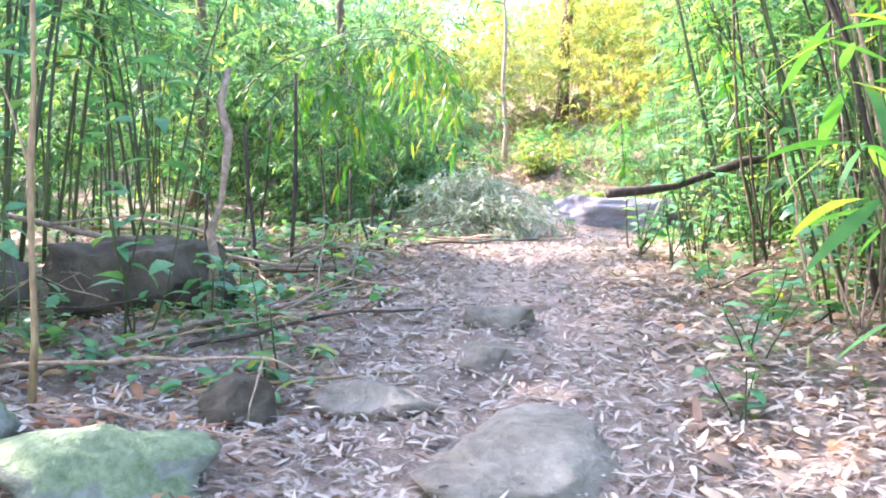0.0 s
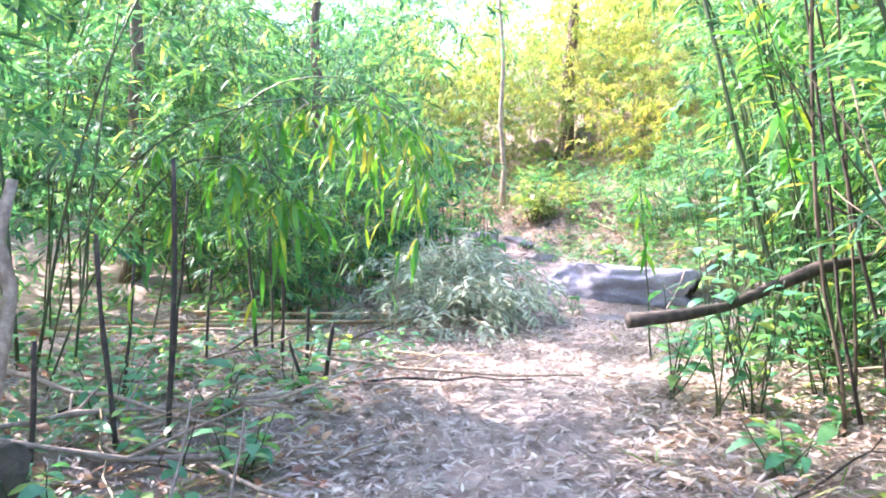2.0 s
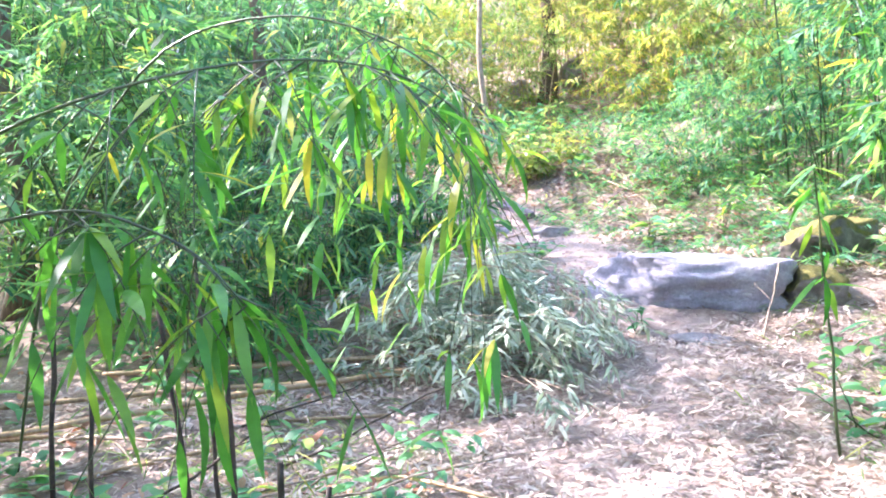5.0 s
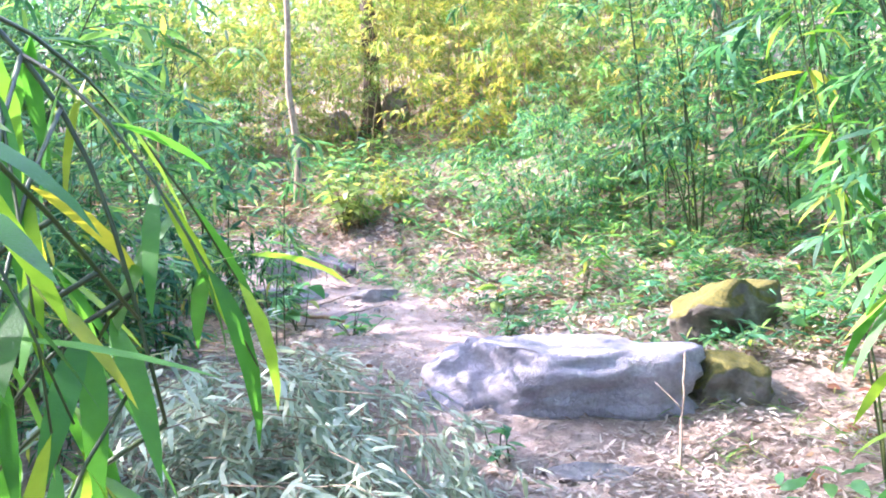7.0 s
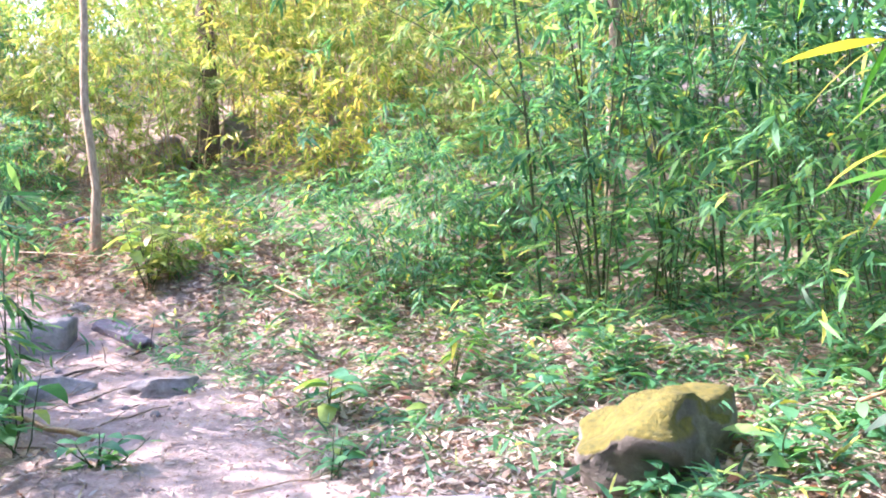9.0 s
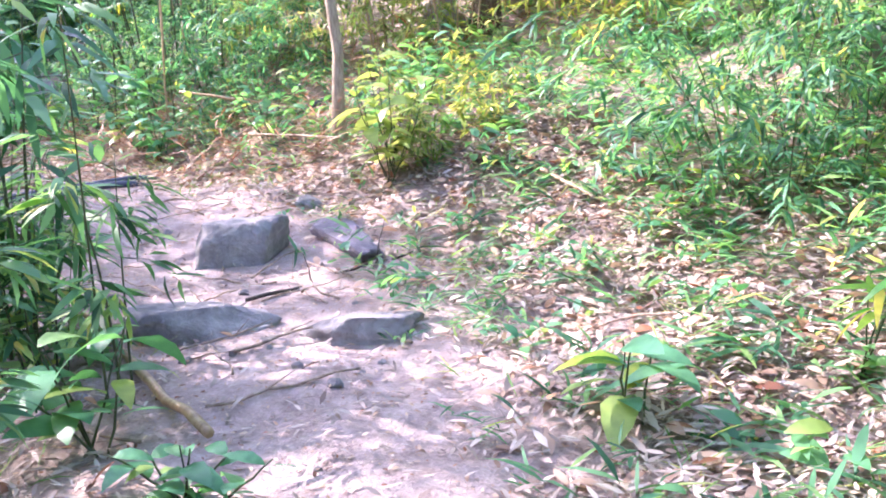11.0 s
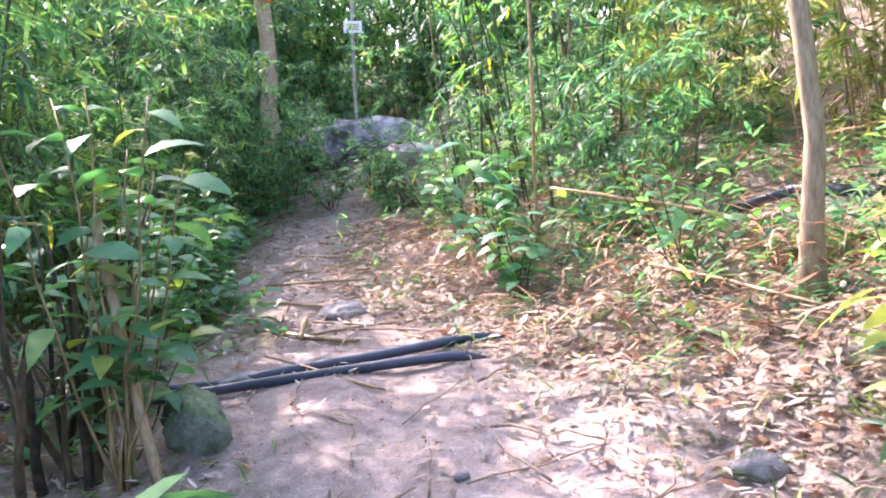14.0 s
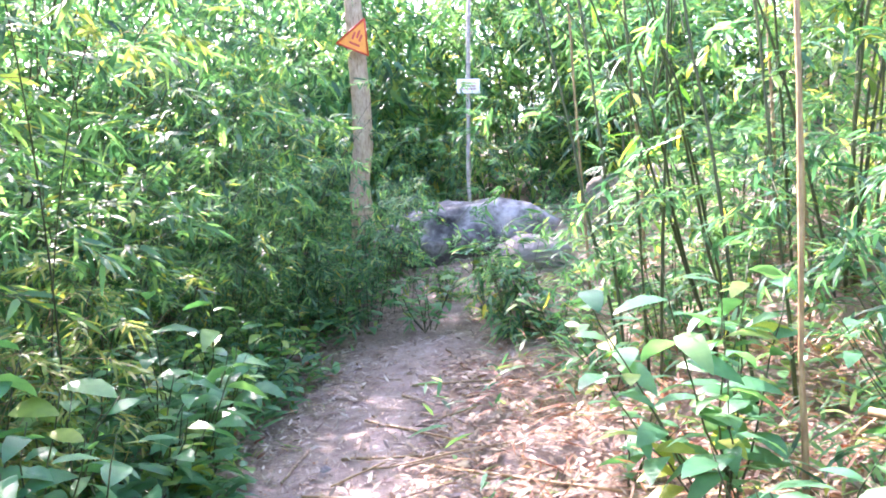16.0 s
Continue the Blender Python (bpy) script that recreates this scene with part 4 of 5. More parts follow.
rg = np.random.RandomState(55)
for i in range(46):
    y = rg.uniform(3.4, 9.2)
    x = float(way_x(y)) - rg.uniform(1.0, 3.0)
    a, ln = rg.normal(0.1, 0.7), rg.uniform(0.35, 1.3)
    stick("twig", "dry stick in the trailside clutter", gr(x, y, 0.03), gr(x + ln * math.cos(a), y + ln * math.sin(a), rg.uniform(0.02, 0.3)), rg.uniform(0.004, 0.012), (M_TWIG, M_TANCANE, M_TWIG, M_DARKWOOD)[i % 4], 310 + i, 0.04, 0, "twig", "dry sticks beside the trail", 8, 0.5, rg.randint(0, 3))
for i in range(26):
    y = rg.uniform(4.2, 9.6)
    x = float(way_x(y)) + rg.uniform(1.0, 2.4)
    a, ln = rg.normal(0.4, 0.8), rg.uniform(0.3, 1.0)
    stick("twig", "dry stick in the trailside clutter", gr(x, y, 0.03), gr(x + ln * math.cos(a), y + ln * math.sin(a), rg.uniform(0.02, 0.25)), rg.uniform(0.004, 0.010), (M_TWIG, M_DARKWOOD)[i % 2], 360 + i, 0.04, 0, "twig", "dry sticks beside the trail", 8, 0.5, rg.randint(0, 3))
stick("fallen_branch", "long fallen branch across the litter by the trail", gr(-2.1, 5.9, 0.08), gr(-0.62, 6.55, 0.10), 0.018, M_TWIG, 61, 0.03, 0, "branch", forks=3)
stick("fallen_branch", "long dry branch lying among the herbs", gr(-1.6, 6.3, 0.05), gr(-0.2, 5.4, 0.05), 0.014, M_TWIG, 62, 0.03, 0, "branch", forks=2)


# ---- heap of cut, withered bamboo ----
heap = thing("brush_pile", "heap of cut bamboo branches with pale withered leaves", "brush pile", at=gr(-0.25, 10.65))
rng = np.random.RandomState(91)
twigs, sets = [], []
for i in range(230):
    a = rng.uniform(0, 6.28)
    o = np.array([rng.normal(0, 0.36), rng.normal(0, 0.48), 0.0])
    o[2] = rng.uniform(0.02, 0.85) * math.exp(-(o[0] ** 2 + o[1] ** 2) * 1.0)
    w = unit(np.array([math.cos(a) + 0.35, math.sin(a) - 0.1, rng.uniform(-0.05, 0.6)]))
    tw, ls = spray(o, w, rng.uniform(0.35, 0.75), rng, 0.004, 0.12, 30, rng.uniform(0.3, 0.9))
    keep = ls[0][:, 2] > 0.0
    twigs.append(tw)
    sets.append(tuple(c[keep] for c in ls))
v, t = tubes(twigs, 3)
tagged(part("twig_growth", mesh_arrays("twig_growth", v, t, M_TWIG), heap), kind="stuff")
tagged(part("foliage", leaf_mesh("foliage", sets, M_DRY), heap), kind="stuff")


# ---- broad-leaved plants ----
def single_leaf(name, profile, mat, width, droop):
    one = np.array([[0.0, 0, 0]])
    v, t = blades(one, np.array([[1.0, 0, 0]]), np.array([[0, 0, 1.0]]), [1.0], [width], [droop], profile)
    return mesh_arrays(name, v, t, mat)


LEAF_BROAD = [single_leaf("leaf", OVATE, M_BROAD_ONE, w, d) for w, d in ((0.42, 0.15), (0.50, 0.3), (0.46, 0.5))]
LEAF_SUN_PALED = [single_leaf("leaf", OVATE, M_SUN_PALED_LEAF, w, d) for w, d in ((0.42, 0.15), (0.50, 0.3), (0.46, 0.5))]
LEAF_LONG = [single_leaf("leaf", ((0.12, 0.55), (0.35, 1.0), (0.6, 0.85), (0.82, 0.45)), M_NEAR_LEAF, w, d) for w, d in ((0.13, 0.15), (0.15, 0.35), (0.12, 0.05))]


def set_leaf(parent, me, p, d, n, length):
    d = Vector(d).normalized()
    s = Vector(n).cross(d).normalized()
    up = d.cross(s)
    m = Matrix((d, s, up)).transposed().to_4x4()
    ob = new("leaf", me)
    ob.parent = parent
    ob.matrix_local = Matrix.Translation(p) @ m @ Matrix.Scale(length, 4)
    return ob


def broad_plant(label, x, y, height, stems, per_stem, leaf, seed, spread=0.3, group="", stem_r=0.006, lift=0.0, bare=0.25, stem_mat=None, pale=False):
    """A leafy plant: each stem and each leaf is a piece of its own."""
    rng = np.random.RandomState(seed)
    t = thing("broadleaf_plant", label, "plant", group, at=gr(x, y, lift))
    for _ in range(stems):
        a = rng.uniform(0, 6.28)
        top = np.array([math.cos(a) * spread * rng.uniform(0.3, 1.2), math.sin(a) * spread * rng.uniform(0.3, 1.2), height * rng.uniform(0.6, 1.05)])
        line = crooked((rng.normal(0, 0.03), rng.normal(0, 0.03), -0.04), top, 8, 0.04, rng)
        v, f = tubes([(line, np.linspace(stem_r, stem_r * 0.4, 8))], 5)
        stem = part("stem", mesh_arrays("stem", v, f, stem_mat or M_CULM), t)
        for j in range(per_stem):
            u = bare + (1 - bare) * (j + rng.uniform(0, 0.8)) / per_stem
            p = [np.interp(u, np.linspace(0, 1, 8), line[:, i]) for i in range(3)]
            b = j * 2.4 + rng.uniform(-0.5, 0.5) + a
            d = (math.cos(b), math.sin(b), rng.uniform(-0.15, 0.55))
            n = (rng.normal(0, 0.3), rng.normal(0, 0.3), 1)
            set_leaf(stem, (LEAF_SUN_PALED if pale else LEAF_BROAD)[rng.randint(3)], p, d, n, leaf * rng.uniform(0.65, 1.2))
    return t


broad_plant("young broad-leaved sapling beside the trail", -0.62, 4.0, 0.62, 2, 7, 0.16, 1, 0.12)
broad_plant("leafy green herb among the cut saplings", -0.72, 5.9, 0.35, 5, 6, 0.12, 2, 0.28)
broad_plant("leafy green herb among the cut saplings", -0.85, 7.2, 0.38, 6, 6, 0.11, 3, 0.30)
broad_plant("green seedling with round leaves in the leaves", -1.0, 6.4, 0.30, 4, 5, 0.13, 4, 0.2)
broad_plant("green herb growing at the boulder's foot", -1.15, 4.7, 0.35, 4, 5, 0.13, 5, 0.2)
broad_plant("leafy shrub under the broken log", 1.25, 7.25, 0.7, 7, 8, 0.12, 6, 0.4)
broad_plant("leafy shrub under the broken log", 1.75, 7.5, 0.8, 6, 8, 0.11, 7, 0.4)
broad_plant("climbing plant with pointed leaves on a thin stem", 1.45, 6.9, 1.5, 4, 9, 0.12, 8, 0.45)
broad_plant("leafy climber hanging in the bamboo", 2.0, 8.1, 1.9, 4, 9, 0.12, 9, 0.5)
broad_plant("small pale-leaved herb in the litter", 1.35, 4.2, 0.25, 4, 5, 0.09, 10, 0.15)
broad_plant("bright green herb on the litter slope", 1.62, 4.9, 0.34, 3, 5, 0.15, 11, 0.2)
broad_plant("small green herb in the litter", 1.15, 3.7, 0.22, 3, 4, 0.10, 12, 0.12)
broad_plant("leafy herbs at the trail's edge", 1.72, 9.0, 0.4, 6, 6, 0.13, 14, 0.35)
broad_plant("tall herb with large soft leaves", 2.15, 9.2, 1.3, 3, 7, 0.19, 15, 0.3, stem_r=0.009)
broad_plant("small dark green seedling before the ledge", 0.95, 11.2, 0.28, 3, 5, 0.10, 16, 0.1)
broad_plant("herb with large blue-green leaves by the mossy boulder", 3.3, 12.35, 0.3, 3, 5, 0.2, 17, 0.25)
broad_plant("broad-leaved herb beside the mossy boulder", 2.75, 12.45, 0.25, 5, 5, 0.14, 18, 0.35)
broad_plant("broad-leaved shrub behind the mossy boulder", 2.9, 13.7, 0.3, 6, 6, 0.12, 19, 0.4)
broad_plant("shrub with large round leaves on the slope", 4.4, 15.0, 0.9, 5, 6, 0.24, 20, 0.4)
broad_plant("herb with large blue-green leaves on the litter slope", 1.64, 14.33, 0.36, 3, 4, 0.21, 21, 0.15)
broad_plant("small blue-green seedling in the litter", 1.45, 13.2, 0.22, 3, 4, 0.13, 22, 0.12)
broad_plant("leafy green herb beside the sandy trail", -0.05, 14.25, 0.42, 5, 5, 0.22, 23, 0.25)
broad_plant("leafy green herb beside the sandy trail", 0.35, 13.9, 0.22, 6, 5, 0.13, 24, 0.3)
broad_plant("pale sunlit plant before the slim tree", 0.52, 18.0, 1.0, 9, 8, 0.23, 26, 0.34, pale=True)
broad_plant("broad-leaved shrub with a brown stem at the bend", -2.55, 17.25, 1.7, 10, 11, 0.22, 27, 0.45, stem_r=0.009, stem_mat=M_TANCANE)
broad_plant("leafy shrub behind the bend", -2.75, 17.4, 0.9, 7, 8, 0.17, 28, 0.45)
broad_plant("leafy shrub at the trail's edge", -4.15, 19.2, 0.6, 7, 7, 0.16, 29, 0.4)
broad_plant("leafy shrub at the trail's edge", -4.9, 20.1, 0.65, 7, 8, 0.17, 30, 0.45)
broad_plant("leafy shrub at the trail's edge", -5.6, 20.8, 0.6, 7, 8, 0.17, 31, 0.45)
broad_plant("dark leafy shrub at the trail's edge", -6.2, 21.9, 0.6, 7, 8, 0.16, 32, 0.45)
broad_plant("shrub with pale rounded leaves by the trail", -2.40, 20.7, 1.05, 11, 12, 0.19, 33, 0.42)
broad_plant("sunlit yellow-green herb by the trail", -3.0, 21.2, 0.4, 5, 6, 0.15, 34, 0.3)
broad_plant("leafy green shrub on the bank", -3.6, 22.4, 0.6, 7, 7, 0.15, 35, 0.45)
broad_plant("leafy green shrub on the bank", -4.6, 23.4, 0.6, 7, 7, 0.14, 36, 0.45)
broad_plant("leafy shrub on the sunlit bank", -1.6, 20.9, 0.7, 7, 8, 0.15, 37, 0.5)
broad_plant("leafy shrub on the sunlit bank", -0.9, 20.0, 0.75, 7, 8, 0.15, 38, 0.45)
broad_plant("leafy shrub beside the slim tree", 0.7, 19.6, 0.8, 7, 8, 0.15, 39, 0.5)
broad_plant("leafy shrub on the slope", 1.7, 19.2, 0.6, 7, 7, 0.14, 40, 0.5)

def leafy_sapling(label, x, y, height, lean, stems, per_stem, leaf, seed, r=0.007, droop=0.5):
    """A slim sapling whose long leaves hang in loose fans from its tips."""
    rng = np.random.RandomState(seed)
    t = thing("sapling", label, "sapling", at=gr(x, y))
    for _ in range(stems):
        top = np.array([lean[0] * rng.uniform(0.7, 1.2) + rng.normal(0, 0.08), lean[1] + rng.normal(0, 0.1), height * rng.uniform(0.75, 1.05)])
        line = crooked((rng.normal(0, 0.04), rng.normal(0, 0.04), -0.04), top, 10, 0.02, rng, -0.08)
        v, f = tubes([(line, np.linspace(r, r * 0.4, 10))], 6)
        stem = part("stem", mesh_arrays("stem", v, f, M_CULM), t)
        for j in range(per_stem):
            p = line[rng.randint(5, 10)] + rng.normal(0, 0.015, 3)
            b = rng.uniform(0, 6.28)
            set_leaf(stem, LEAF_LONG[rng.randint(3)], p, (math.cos(b), math.sin(b), rng.uniform(-1.2 * droop - 0.2, 0.25)), (rng.normal(0, 0.3), rng.normal(0, 0.3), 1), leaf * rng.uniform(0.7, 1.2))
    return t


leafy_sapling("slim sapling with long pale green leaves", 1.5, 2.6, 1.5, (-0.5, -0.1), 3, 8, 0.24, 401, 0.004)
leafy_sapling("slim red-stemmed sapling with drooping blue-green leaves", 1.40, 8.72, 1.25, (0.0, -0.05), 1, 26, 0.2, 402, 0.008, 0.9)
leafy_sapling("slim sapling with drooping leaves", 2.35, 9.35, 1.9, (-0.1, -0.3), 2, 26, 0.24, 403, 0.006, 0.9)
leafy_sapling("slim sapling with drooping leaves above the trail", 2.5, 10.4, 2.7, (-0.35, 0.2), 2, 34, 0.25, 404, 0.007, 0.9)
leafy_sapling("bright leafy sapling over the bend", -3.0, 22.6, 2.9, (-0.5, -0.5), 4, 18, 0.22, 405, 0.012, 0.4)
leafy_sapling("leafy seedling at the litter's edge", 2.5, 14.6, 0.4, (0.1, 0.0), 5, 8, 0.22, 407, 0.004, 0.1)
broad_plant("climbing plant with broad green leaves", -1.35, 4.25, 1.3, 4, 8, 0.15, 51, 0.3)
broad_plant("climbing plant with broad green leaves", -1.9, 4.2, 1.7, 4, 9, 0.16, 52, 0.35)
broad_plant("low leafy herb on the boulder", -1.2, 5.3, 0.35, 5, 6, 0.12, 53, 0.3)
broad_plant("leafy herb at the litter's edge", -1.6, 6.5, 0.35, 6, 6, 0.12, 54, 0.35)
broad_plant("leafy herb at the trail's edge", 1.55, 6.1, 0.3, 4, 5, 0.12, 55, 0.25)
broad_plant("climber with heart-shaped leaves in the bamboo", 2.1, 5.6, 1.4, 5, 9, 0.14, 56, 0.4)
broad_plant("tall broad-leaved plant by the trail's edge", -5.15, 19.6, 1.1, 6, 9, 0.2, 57, 0.35)
broad_plant("leafy plant with large leaves on the bank", -1.95, 20.15, 0.7, 6, 7, 0.2, 59, 0.35)
broad_plant("large-leaved plant at the shaded trail's edge", -3.75, 18.45, 0.9, 7, 8, 0.21, 60, 0.4)
broad_plant("large-leaved plant at the shaded trail's edge", -4.2, 19.0, 0.85, 7, 9, 0.2, 61, 0.4)
broad_plant("large-leaved plant at the shaded trail's edge", -4.7, 19.7, 0.8, 7, 9, 0.2, 62, 0.4)
broad_plant("large-leaved plant at the shaded trail's edge", -5.2, 20.4, 0.8, 7, 9, 0.19, 63, 0.4)
broad_plant("dark leafy shrub beneath the broken log", 1.65, 6.95, 0.85, 7, 8, 0.13, 64, 0.35)
broad_plant("dark leafy shrub beneath the broken log", 2.1, 7.25, 0.9, 7, 8, 0.13, 65, 0.4)
broad_plant("leafy shrub beside the leaning canes", 2.4, 5.9, 0.8, 7, 8, 0.13, 66, 0.4)
broad_plant("tall broad-leaved plant at the shaded trail's edge", -4.35, 18.95, 1.2, 7, 10, 0.2, 74, 0.4)
broad_plant("tall broad-leaved plant at the shaded trail's edge", -5.0, 20.15, 1.15, 7, 10, 0.2, 75, 0.4)
broad_plant("leafy plant with blue-green leaves at the trail's edge", -5.65, 20.95, 0.8, 7, 9, 0.2, 76, 0.4)
broad_plant("dark climber with broad leaves in the trailside canes", 2.0, 4.9, 1.7, 6, 11, 0.13, 71, 0.45, stem_mat=M_TWIG)
broad_plant("dark climber with broad leaves in the trailside canes", 2.35, 6.4, 1.9, 6, 11, 0.14, 72, 0.5, stem_mat=M_TWIG)
broad_plant("climber with pointed leaves beside the broken log", 1.75, 7.9, 1.6, 5, 10, 0.12, 73, 0.45)
leafy_sapling("bamboo sapling with drooping leaves in the tangle", 2.2, 7.3, 2.6, (-0.4, 0.1), 3, 24, 0.24, 408, 0.008, 0.9)
leafy_sapling("bamboo sapling with drooping leaves in the tangle", 2.5, 5.3, 2.5, (-0.4, 0.0), 3, 24, 0.24, 409, 0.008, 0.9)
broad_plant("broad-leaved shrub under bamboo", -3.3, 17.9, 1.0, 7, 9, 0.18, 58, 0.45)

# ---- bamboo branches that hang over the trail ----
def hanging_branch(label, main, seed, fans, per_fan, first, lo, hi, down):
    hang = thing("hanging_bamboo_branch", label, "bamboo", "hanging bamboo branches")
    rng = np.random.RandomState(seed)
    main = np.array(main)
    k = np.linspace(0, 1, len(main))
    u = np.linspace(0, 1, 30)
    line = np.stack([np.interp(u, k, main[:, i]) for i in range(3)], 1)
    for _ in range(4):
        line[1:-1] = (line[:-2] + 2 * line[1:-1] + line[2:]) / 4
    v, t = tubes([(line, np.linspace(0.007, 0.002, 30))], 6)
    part("culm", mesh_arrays("culm", v, t, M_CULM), hang)
    for i in range(fans):
        o = line[rng.randint(first, 30)]
        a = rng.uniform(0, 6.28)
        w = unit(np.array([math.cos(a), math.sin(a) * 0.7, -0.35]))
        reach = rng.uniform(0.2, 0.6)
        uu = np.linspace(0, 1, 6)[:, None]
        br = o + w * reach * uu
        br[:, 2] -= (0.8 * reach * uu ** 2)[:, 0]
        if br[-1, 0] > 0.04:
            continue
        v, t = tubes([(br, np.linspace(0.0028, 0.001, 6))], 4)
        branch = part("branch", mesh_arrays("branch", v, t, M_CULM), hang)
        for j in range(per_fan):
            p = br[rng.randint(1, 6)]
            b = rng.uniform(0, 6.28)
            if p[0] + 0.12 * math.cos(b) > (0.05 if p[1] > 7.7 else -0.03):
                continue
            set_leaf(branch, LEAF_LONG[rng.randint(3)], p, (math.cos(b) + 0.3 * w[0], math.sin(b), rng.uniform(-down, 0.15)),
                     (math.cos(b), math.sin(b), 0.6 + rng.uniform(0, 0.8)), rng.uniform(lo, hi))


hanging_branch("arching bamboo branch with long bright green leaves over the trail",
               [(-2.4, 7.35, 0.65), (-2.15, 7.25, 1.5), (-1.65, 7.15, 2.05), (-1.15, 7.1, 2.22), (-0.72, 7.2, 2.30), (-0.42, 7.45, 2.28), (-0.22, 7.7, 2.16), (-0.12, 7.85, 1.95)], 97, 48, 9, 9, 0.10, 0.21, 1.7)
hanging_branch("low bamboo branch with long drooping green leaves beside the trail",
               [(-2.2, 7.0, 0.62), (-1.9, 6.95, 1.3), (-1.4, 6.85, 1.9), (-1.05, 6.8, 1.95), (-0.8, 6.75, 1.85), (-0.68, 6.72, 1.72)], 98, 14, 7, 16, 0.16, 0.27, 3.0)
hanging_branch("thin bamboo branch with drooping leaf fans over the heap",
               [(-2.3, 8.6, 0.65), (-2.0, 8.5, 1.8), (-1.4, 8.3, 2.5), (-0.8, 8.1, 2.55), (-0.38, 7.95, 2.38), (-0.16, 7.88, 2.15), (-0.10, 7.84, 1.85)], 99, 30, 9, 17, 0.13, 0.21, 3.0)


# ---- ground cover, too many to count ----
def scatter(count, seed, x0, x1, y0, y1, keep):
    rng = np.random.RandomState(seed)
    y = rng.uniform(y0, y1, count * 4)
    x = way_x(y) + rng.uniform(x0, x1, count * 4)
    ok = rng.uniform(0, 1, count * 4) < keep(x, y)
    return x[ok][:count], y[ok][:count], rng


def litter(name, label, mat, count, seed, x0, x1, y0, y1, keep, lo, hi, narrow, profile, lift=0.03):
    x, y, rng = scatter(count, seed, x0, x1, y0, y1, keep)
    n = len(x)
    p = np.stack([x, y, ground_z(x, y) + rng.uniform(0.004, lift, n)], 1)
    a = rng.uniform(0, 6.28, n)
    d = np.stack([np.cos(a), np.sin(a), rng.normal(0.06, 0.22, n)], 1)
    up = np.stack([rng.normal(0, 0.35, n), rng.normal(0, 0.35, n), np.ones(n)], 1)
    ln = rng.uniform(lo, hi, n)
    v, t = blades(p, d, up, ln, ln * rng.uniform(narrow * 0.8, narrow * 1.3, n), rng.normal(0.05, 0.18, n), profile)
    tagged(new(name, mesh_arrays(name, v, t, mat)), label, "leaf litter", kind="stuff")


NARROW = ((0.3, 1.0), (0.68, 0.75))
litter("leaf_litter", "pale dry bamboo leaves covering the ground", M_LITTER, 84000, 201, -4.0, 4.0, 1.5, 16.5, lambda x, y: 1.0 - 0.8 * worn_at(x, y), 0.03, 0.09, 0.18, NARROW)
litter("leaf_litter", "dry leaves scattered along the sandy trail", M_LITTER, 34000, 202, -3.0, 5.5, 16, 26, lambda x, y: 1.0 - 0.9 * worn_at(x, y), 0.04, 0.11, 0.18, NARROW)
litter("leaf_litter", "pale dry leaves on the slope beside the sand", M_LITTER, 16000, 204, 0.4, 3.6, 11.8, 18.5, lambda x, y: 1.0 - 0.95 * worn_at(x, y), 0.04, 0.11, 0.20, NARROW, 0.05)
litter("leaf_litter", "thick carpet of pale dry leaves on the trail", M_LITTER, 38000, 205, -2.2, 2.4, 1.5, 11.4, lambda x, y: 1.0 - 0.85 * worn_at(x, y), 0.03, 0.085, 0.20, NARROW, 0.045)
litter("brown_leaf_litter", "broad reddish-brown fallen leaves on the ground", M_BROWN, 6000, 203, -4.5, 4.5, 1.5, 25, lambda x, y: np.clip(np.abs(x - way_x(y)) * 0.5 - 0.25, 0.0, 1) * np.where((y > 6) & (y < 10.5), 0.25, 1), 0.05, 0.12, 0.45, OVATE, 0.05)

litter("brown_leaf_litter", "large curled tan leaves on the slope beside the stones", M_TAN_LEAF, 2600, 206, 0.6, 3.0, 1.6, 7.5, lambda x, y: np.ones_like(x), 0.05, 0.11, 0.34, OVATE, 0.06)
litter("brown_leaf_litter", "tan fallen leaves on the sunlit bank", M_TAN_LEAF, 6500, 207, 0.3, 3.6, 17.8, 23.0, lambda x, y: 1.0 - 0.95 * worn_at(x, y), 0.04, 0.10, 0.34, OVATE, 0.05)
litter("brown_leaf_litter", "warm brown fallen leaves among the cut saplings", M_BROWN, 1500, 208, -3.0, -0.7, 2.4, 8.5, lambda x, y: np.ones_like(x), 0.04, 0.10, 0.34, OVATE, 0.05)
litter("brown_leaf_litter", "pinkish-tan fallen leaves beside the sandy trail", M_TAN_LEAF, 5000, 209, 0.4, 4.0, 11.8, 18.0, lambda x, y: 1.0 - 0.95 * worn_at(x, y), 0.04, 0.11, 0.34, OVATE, 0.05)
litter("leaf_fragments", "crumbled leaf bits and straw on the sandy trail", M_TAN_LEAF, 16000, 230, -1.8, 1.8, 12.0, 24.0, lambda x, y: np.ones_like(x), 0.010, 0.035, 0.35, NARROW, 0.012)
litter("leaf_fragments", "dark crumbs of bark and leaf on the sandy trail", M_BROWN, 6000, 231, -1.8, 1.8, 12.0, 24.0, lambda x, y: np.ones_like(x), 0.008, 0.028, 0.4, NARROW, 0.012)


